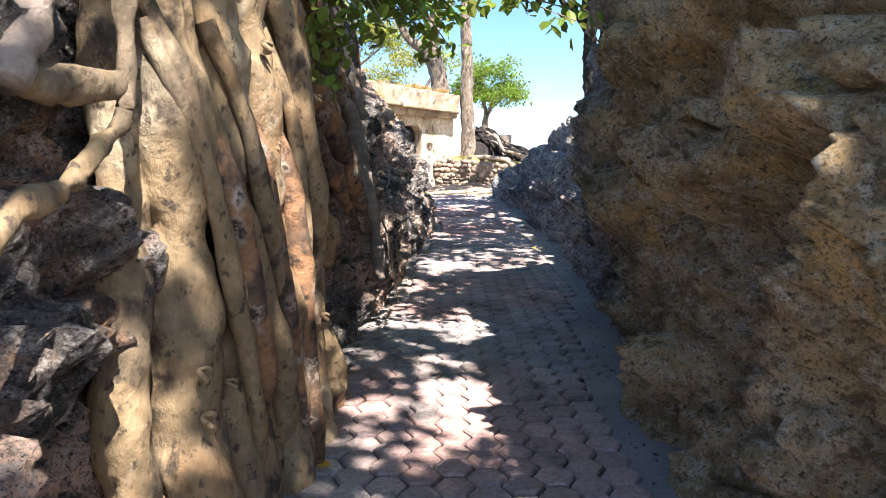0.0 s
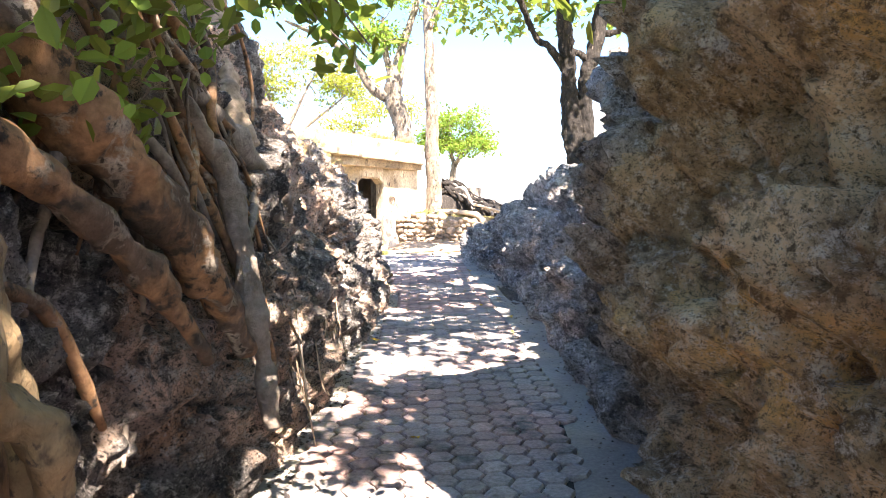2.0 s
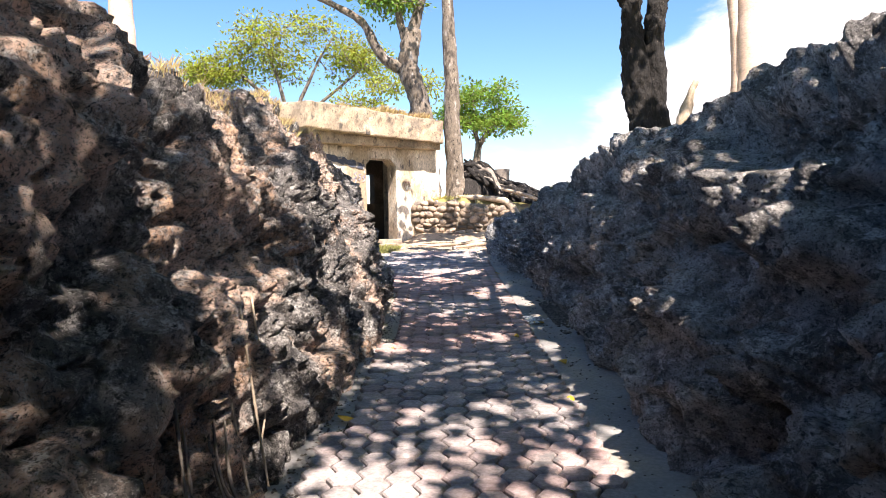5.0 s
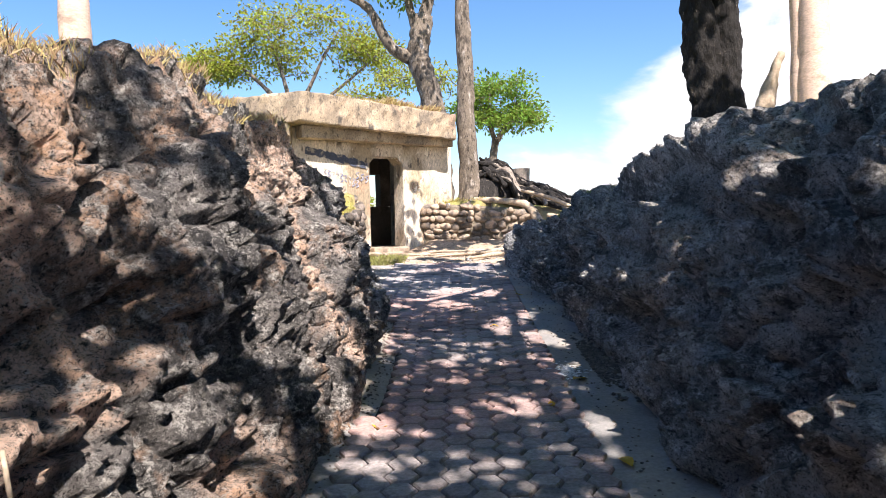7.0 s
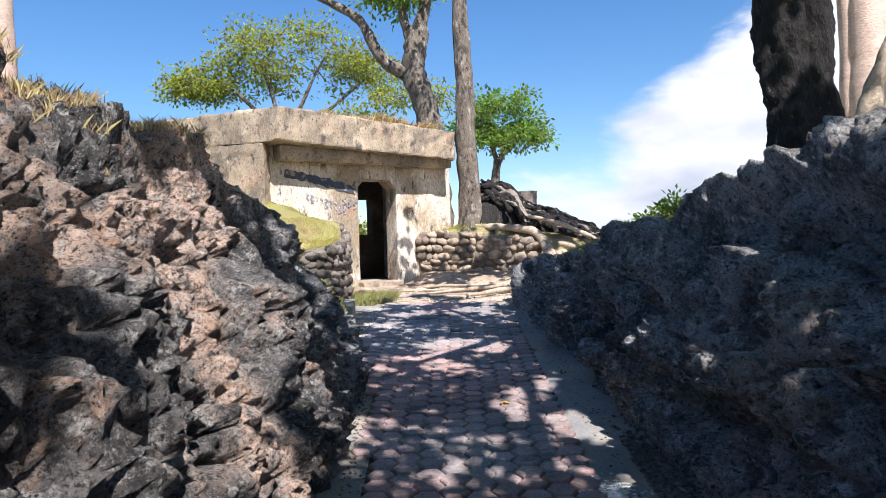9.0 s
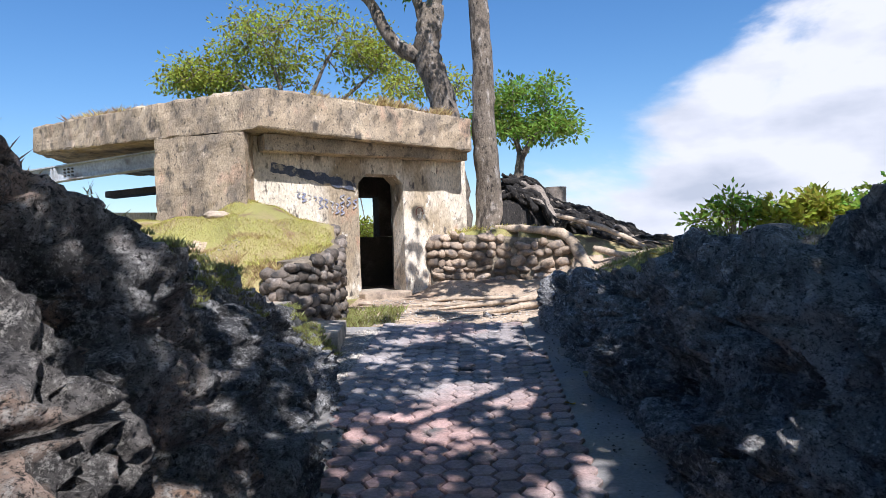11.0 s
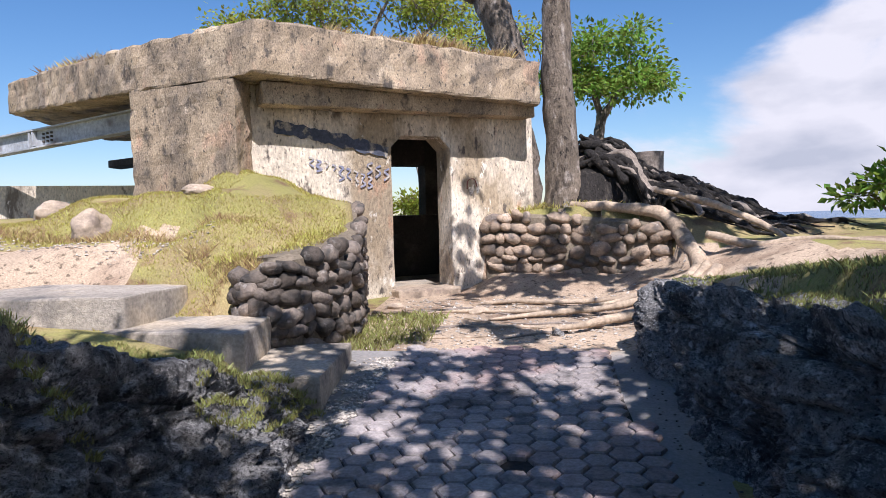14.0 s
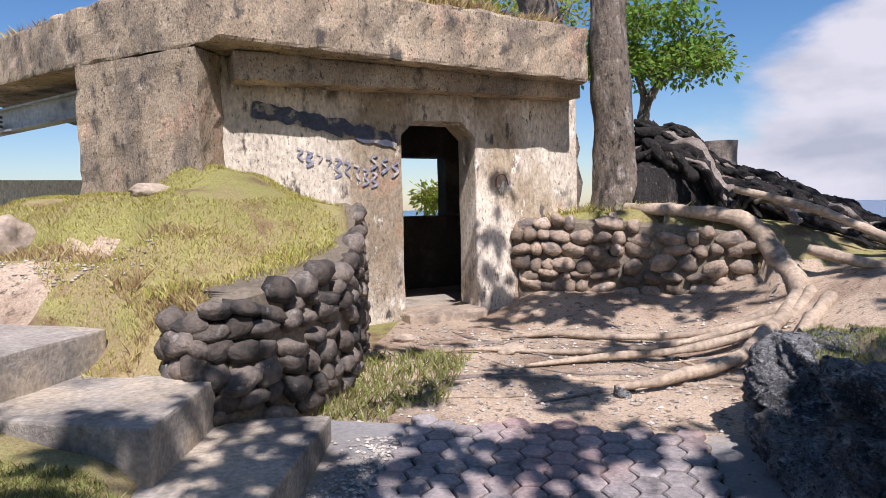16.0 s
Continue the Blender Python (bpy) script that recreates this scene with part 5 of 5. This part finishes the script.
grass("grass", "green turf over the low end of the left rock wall", 130000, (-4.0, -0.75, 14.2, 18.95), 0.036, GREEN_GRASS, 35, lambda x, y: x < interp(LEFT, y)[2] + 0.16 + 0.14 * noise.noise(Vector((x * 3, y * 3, 2))) and not (y > 18.55 and x < -0.85), 0.006, lambda x, y: max(LEFT_TOP(x, y), ground_z(x, y)))
grass("grass", "green turf on the rim of the right rock wall", 60000, (1.6, 3.4, 13.9, 20.6), 0.028, GREEN_GRASS, 44, lambda x, y: x > interp(RIGHT, y)[2] + 0.12 + 0.15 * noise.noise(Vector((x * 3, y * 3, 2))), 0.006, lambda x, y: max(RIGHT_TOP(x, y), ground_z(x, y)))
grass("grass", "tufts of dry grass on the bunker roof", 30000, (-2.0, 0.3, 22.4, 24.6), 0.16, DRY_GRASS, 36, lambda x, y: polyline_side(ROOF[3:5], x, y) > 0.15 and noise.noise(Vector((x * 0.9, y * 0.9, 3))) > -0.1, 0.016, lambda x, y: 4.8 + 0.34 * max(0, noise.noise(Vector((x * 1.1, y * 1.1, 5)))))
grass("grass", "tufts of dry grass on the far end of the roof", 12000, (-7.0, -5.0, 23.0, 25.5), 0.15, DRY_GRASS, 37, lambda x, y: polyline_side(ROOF[0:2], x, y) > 0.15, 0.014, lambda x, y: 4.89)
grass("grass", "dry grass and weeds below the tree", 2600, (-0.2, 2.2, 23.7, 24.6), 0.09, GRASS, 38, lambda x, y: polyline_side(STONE_R, x, y) > 0.15)


grass("grass", "dry grass hanging over the concrete steps", 5000, (-3.4, -1.7, 19.55, 20.3), 0.09, DRY_GRASS, 45, lambda x, y: y > 19.7 + 0.15 * noise.noise(Vector((x * 3, y, 0))) and polyline_side(STONE_L, x, y) > -0.3, 0.008)
grass("grass", "dry grass tufts on the mound edge", 6000, (-5.5, -2.4, 20.5, 21.2), 0.08, DRY_GRASS, 46, lambda x, y: abs(y - 20.8 - 0.25 * noise.noise(Vector((x * 1.2, 0, 0)))) < 0.12, 0.008)


def bush(label, centre, rad, n, leaf, size, seed):
    t = thing("bush", label, "bush")
    g = np.random.default_rng(seed)
    ends, stems = [], []
    for k in range(n):
        d = g.normal(size=3)
        d /= np.linalg.norm(d)
        d[2] = abs(d[2])
        q = Vector(np.array(centre) + d * np.array(rad) * g.uniform(0.5, 1))
        stems.append(tube([(centre[0] + d[0] * 0.1, centre[1] + d[1] * 0.1, ground_z(centre[0], centre[1]) - 0.1), Vector(centre).lerp(q, 0.5), q], [0.015, 0.01, 0.004], 5, 8, 0.1, 4.0, k))
        ends += [q, Vector(centre).lerp(q, 0.75)]
    tagged(part("twig_mass", joined(*stems), GREY_BARK, t), kind="stuff")
    part("foliage", leaves(clumps(ends, 0.22, 22, seed, 0.6), size, 0.5, seed, 0.1), leaf, t)


bush("leafy green shrub on the edge of the slope", (5.3, 24.0, 2.7), (0.8, 0.6, 0.55), 26, LEAF_GREEN, 0.12, 41)
bush("bright yellow-green shrub on the edge of the slope", (6.4, 23.6, 2.65), (0.9, 0.6, 0.5), 36, LEAF_YELLOW, 0.16, 42)
bush("leafy green shrub beside the rock rim", (7.6, 23.2, 2.7), (0.9, 0.7, 0.7), 26, LEAF_GREEN, 0.13, 43)


# ---- loose things ----
def boulder(label, x, y, sx, sy, sz, mat, seed):
    bm = bmesh.new()
    bmesh.ops.create_icosphere(bm, subdivisions=4, radius=1)
    for v in bm.verts:
        q = v.co + Vector((seed, 0, 0))
        v.co *= 1 + 0.35 * noise.noise(q * 1.1) + 0.12 * noise.noise(q * 3) + 0.05 * noise.noise(q * 7)
        v.co = Vector((v.co.x * sx, v.co.y * sy, v.co.z * sz))
    ob = part("boulder", bm, mat, None, smooth=True)
    ob.location = (x, y, ground_z(x, y) + sz * 0.35)
    return tagged(ob, label, "rock", "rocks on the bank")


boulder("pale rounded rock on the grass bank", -2.85, 19.85, 0.22, 0.18, 0.17, TAN_STONE, 2)
boulder("tan flat rock on the grass bank", -4.3, 21.0, 0.2, 0.22, 0.2, TAN_STONE, 5)
boulder("small pale rock on the grass bank", -5.5, 22.0, 0.28, 0.2, 0.15, TAN_STONE, 8)
boulder("broken pale stone at the pillar's foot", -3.35, 21.6, 0.2, 0.1, 0.07, TAN_STONE, 11)
boulder("pale broken stone below the bunker door", -1.25, 22.5, 0.12, 0.08, 0.05, TAN_STONE, 14)
boulder("sandy stone in the yard", -0.15, 22.1, 0.12, 0.1, 0.05, TAN_STONE, 17)
boulder("dark stone on the sand", 0.75, 21.0, 0.06, 0.05, 0.05, ROCK_RIGHT, 19)


def scatter(name, label, count, spot, size, mat, seed, flat=0.6):
    g = np.random.default_rng(seed)
    base = [(1, 0, 0), (0, 1, 0), (-1, 0, 0), (0, -1, 0), (0, 0, 1), (0, 0, -1)]
    tri_ = [(0, 1, 4), (1, 2, 4), (2, 3, 4), (3, 0, 4), (1, 0, 5), (2, 1, 5), (3, 2, 5), (0, 3, 5)]
    v, f = [], []
    for k in range(count):
        x, y = spot(g)
        s = size * g.uniform(0.4, 1.4)
        a = g.uniform(0, 6.28)
        z = floor_z(y) if y < 20.3 else ground_z(x, y)
        for b in base:
            w = np.array(b) * s * g.uniform(0.6, 1.2)
            v.append((x + w[0] * math.cos(a) - w[1] * math.sin(a), y + w[0] * math.sin(a) + w[1] * math.cos(a), z + s * flat * 0.4 + w[2] * flat))
        f += [tuple(i + k * 6 for i in q) for q in tri_]
    return tagged(new(name, mesh(name, v, f, mat)), label, "debris", kind="stuff")


scatter("gravel", "pale gravel along the path edge by the steps", 2200, lambda g: (-0.62 - abs(g.normal()) * 0.16, g.uniform(16.6, 20.0)), 0.014, GRAVEL, 51)
scatter("gravel", "stones and crumbs on the sandy yard", 1300, lambda g: (g.uniform(-1.2, 2.4), g.uniform(20.3, 23.2)), 0.02, GRAVEL, 52)
scatter("gravel", "stones and crumbs on the bare bank above the steps", 900, lambda g: (g.uniform(-6.5, -2.6), g.uniform(19.9, 20.8)), 0.018, GRAVEL, 58)
scatter("gravel", "pale crumbs on the concrete steps", 500, lambda g: (g.uniform(-2.2, -1.1), g.uniform(18.3, 19.0)), 0.018, GRAVEL, 53)
scatter("leaf_litter", "dark heap of leaf litter at the wall's foot", 900, lambda g: (1.62 + abs(g.normal()) * 0.12, 13.2 + g.normal() * 0.35), 0.022, LITTER, 54, 0.5)
scatter("leaf_litter", "dark crumbs along the foot of the right wall", 500, lambda g: (lambda y: (edge_r(y) + 0.1 + abs(g.normal()) * 0.14, y))(g.uniform(2.5, 20)), 0.011, LITTER, 55, 0.5)
scatter("leaf_litter", "dark crumbs along the foot of the left wall", 1300, lambda g: (lambda y: (interp(LEFT, y)[0] + 0.02 + abs(g.normal()) * 0.1, y))(g.uniform(3, 18)), 0.012, LITTER, 56, 0.5)


scatter("chalk_dust", "white chalky crumbs spilled beside the leaf litter", 420, lambda g: (1.36 + g.normal() * 0.08, 12.85 + g.normal() * 0.12), 0.016, CHALK, 57, 0.3)


def fallen_leaf(x, y, size, mat, seed, label):
    g = random.Random(seed)
    v = []
    for i in range(5):
        u = i / 4
        w = math.sin(math.pi * (0.06 + 0.9 * u)) * size * 0.3
        for s_ in (-1, 0, 1):
            v.append((u * size - size / 2, s_ * w, 0.012 + 0.006 * abs(s_) + 0.012 * math.sin(u * 4 + seed)))
    f = [(i * 3 + j, (i + 1) * 3 + j, (i + 1) * 3 + j + 1, i * 3 + j + 1) for i in range(4) for j in range(2)]
    ob = new("fallen_leaf", mesh("fallen_leaf", v, f, mat))
    ob.matrix_world = pose(x, y, floor_z(y) + 0.002, 4, 0, g.uniform(0, 360))
    return tagged(ob, label, "leaf", "fallen leaves on the path")


for k, (x, y, s_) in enumerate([(-0.55, 3.15, 0.1), (-0.5, 2.75, 0.13), (-0.2, 9.7, 0.14), (1.15, 12.0, 0.1), (1.3, 10.0, 0.09), (1.45, 12.6, 0.16), (1.42, 11.0, 0.13), (0.2, 6.6, 0.1), (1.05, 8.6, 0.13), (0.0, 11.6, 0.1), (1.35, 16.6, 0.1), (0.35, 2.6, 0.12), (0.9, 14.6, 0.09)]):
    fallen_leaf(x, y, s_, LEAF_FALLEN if k != 8 else LEAF_GREEN, k, "dry yellow leaf lying on the paving" if k != 8 else "fresh green leaf lying on the paving")


rim_leaf = fallen_leaf(2.02, 16.3, 0.17, LEAF_FALLEN, 40, "curled yellow leaf lying on the rock rim")
rim_leaf.location.z = max(v.co.z for v in wall_right.data.vertices if abs(v.co.x - 2.02) < 0.08 and abs(v.co.y - 16.3) < 0.08)

# ---- sprayed marks on the bunker front ----
marks = thing("graffiti", "faded blue sprayed scrawl on the bunker wall", "graffiti")


def on_wall(s, z, off=0.006):
    q = W0 + D * s - N * (off + 0.012)
    return (q.x, q.y, z)


def ribbon(points, width):
    v, f = [], []
    line = spline([(a, b, 0) for a, b in points], len(points) * 6)
    for k, p in enumerate(line):
        d = line[min(k + 1, len(line) - 1)] - line[max(k - 1, 0)]
        d.normalize()
        n_ = Vector((-d.y, d.x, 0)) * width * (0.7 + 0.5 * noise.noise(p * 9))
        v += [on_wall(p.x + n_.x, p.y + n_.y), on_wall(p.x - n_.x, p.y - n_.y)]
    f = [(2 * k, 2 * k + 1, 2 * k + 3, 2 * k + 2) for k in range(len(line) - 1)]
    return v, f


part("smear", ribbon([(0.52, 3.8), (0.84, 3.75), (1.22, 3.68), (1.61, 3.6), (2.06, 3.5)], 0.115), DARK_SPRAY, marks, "blackish blue sprayed band")
sc = random.Random(4)
for k in range(9):  # a faded line that can no longer be read
    x0, z0 = 0.96 + 0.1 * k, 3.34 - 0.031 * k
    h = sc.uniform(0.07, 0.1)
    part("scrawl", ribbon([(x0, z0 + h), (x0 + 0.055, z0 + h * 0.7), (x0 + sc.uniform(0, 0.03), z0), (x0 + 0.06, z0 - h * 0.6), (x0 - 0.01, z0 - h)][:sc.choice([3, 4, 5])], sc.uniform(0.014, 0.02)), SPRAY, marks)
for k in range(3):
    x0 = 1.76 + 0.12 * k
    part("scrawl", ribbon([(x0 + 0.07, 3.36 - 0.04 * k), (x0, 3.32 - 0.04 * k), (x0 + 0.06, 3.26 - 0.04 * k), (x0 - 0.01, 3.2 - 0.04 * k)], 0.02), SPRAY, marks)
part("scrawl", ribbon([(3.28, 3.0), (3.3, 3.12), (3.4, 3.14), (3.45, 3.02)], 0.012), RED_SPRAY, marks, "reddish sprayed arc")

# ---- hexagonal pavers ----
HEX = 0.1
V_IN, V_STEP = HEX * 0.925, HEX * 1.5
hexes = []
cols = int(2.4 / V_STEP)
for c in range(-6, cols):
    x = 0.35 + (c - 3) * V_STEP
    k = 0
    while True:
        y = -3.0 + (k + (0.5 if c % 2 else 0)) * HEX * math.sqrt(3)
        k += 1
        if y > 20.3 + 0.15 * noise.noise(Vector((x * 2, 0, 0))):
            break
        if edge_l(y) < x < edge_r(y) and noise.noise(Vector((x * 3, y * 3, 9))) > -0.74:
            hexes.append((x, y))


def hex_mesh(chip):
    r = random.Random(chip)
    v = []
    for rad, z in ((1.0, -0.05), (1.0, 0.002), (0.9, 0.013)):
        for i in range(6):
            a = math.pi / 3 * i
            v.append((V_IN * rad * math.cos(a) * r.uniform(0.97, 1.01), V_IN * rad * math.sin(a) * r.uniform(0.97, 1.01), z + r.uniform(-0.001, 0.001)))
    f = [(i, (i + 1) % 6, 6 + (i + 1) % 6, 6 + i) for i in range(6)] + [(6 + i, 6 + (i + 1) % 6, 12 + (i + 1) % 6, 12 + i) for i in range(6)] + [tuple(range(12, 18))]
    return v, f


HEX_MESHES = [mesh("paver", *hex_mesh(k), PAVER) for k in range(6)]
prand = random.Random(77)
near = [h for h in hexes if 4.2 < h[1] < 8.4][:300]
near_set = set(near)
slope = math.atan(0.068)


def hex_pose(x, y):
    return pose(x, y, floor_z(y) + 0.004 + 0.009 * noise.noise(Vector((x * 1.5, y * 1.5, 2))) + prand.uniform(-0.004, 0.006), math.degrees(slope) + prand.gauss(0, 1.2), prand.gauss(0, 1.2), prand.gauss(0, 1.2))


jv, jf = [], []
for x, y in hexes:
    m = hex_pose(x, y)
    if (x, y) in near_set:
        ob = new("paver", prand.choice(HEX_MESHES))
        ob.parent = path
        ob.matrix_world = m
    else:
        v, f = hex_mesh(prand.randrange(6))
        k = len(jv)
        jv += [tuple(m @ Vector(q)) for q in v]
        jf += [tuple(i + k for i in q) for q in f]
tagged(part("paving", (jv, jf), PAVER_FAR, path, "grey and reddish hexagonal concrete pavers"), kind="stuff")
bed = [(x, y, floor_z(y) - 0.014) for y in np.arange(-3, 20.31, 0.3) for x in (edge_l(y) + 0.04, edge_r(y) - 0.04)]
part("joint_bed", (bed, [(2 * k, 2 * k + 1, 2 * k + 3, 2 * k + 2) for k in range(len(bed) // 2 - 1)]), JOINT, path, "dark sand in the joints")
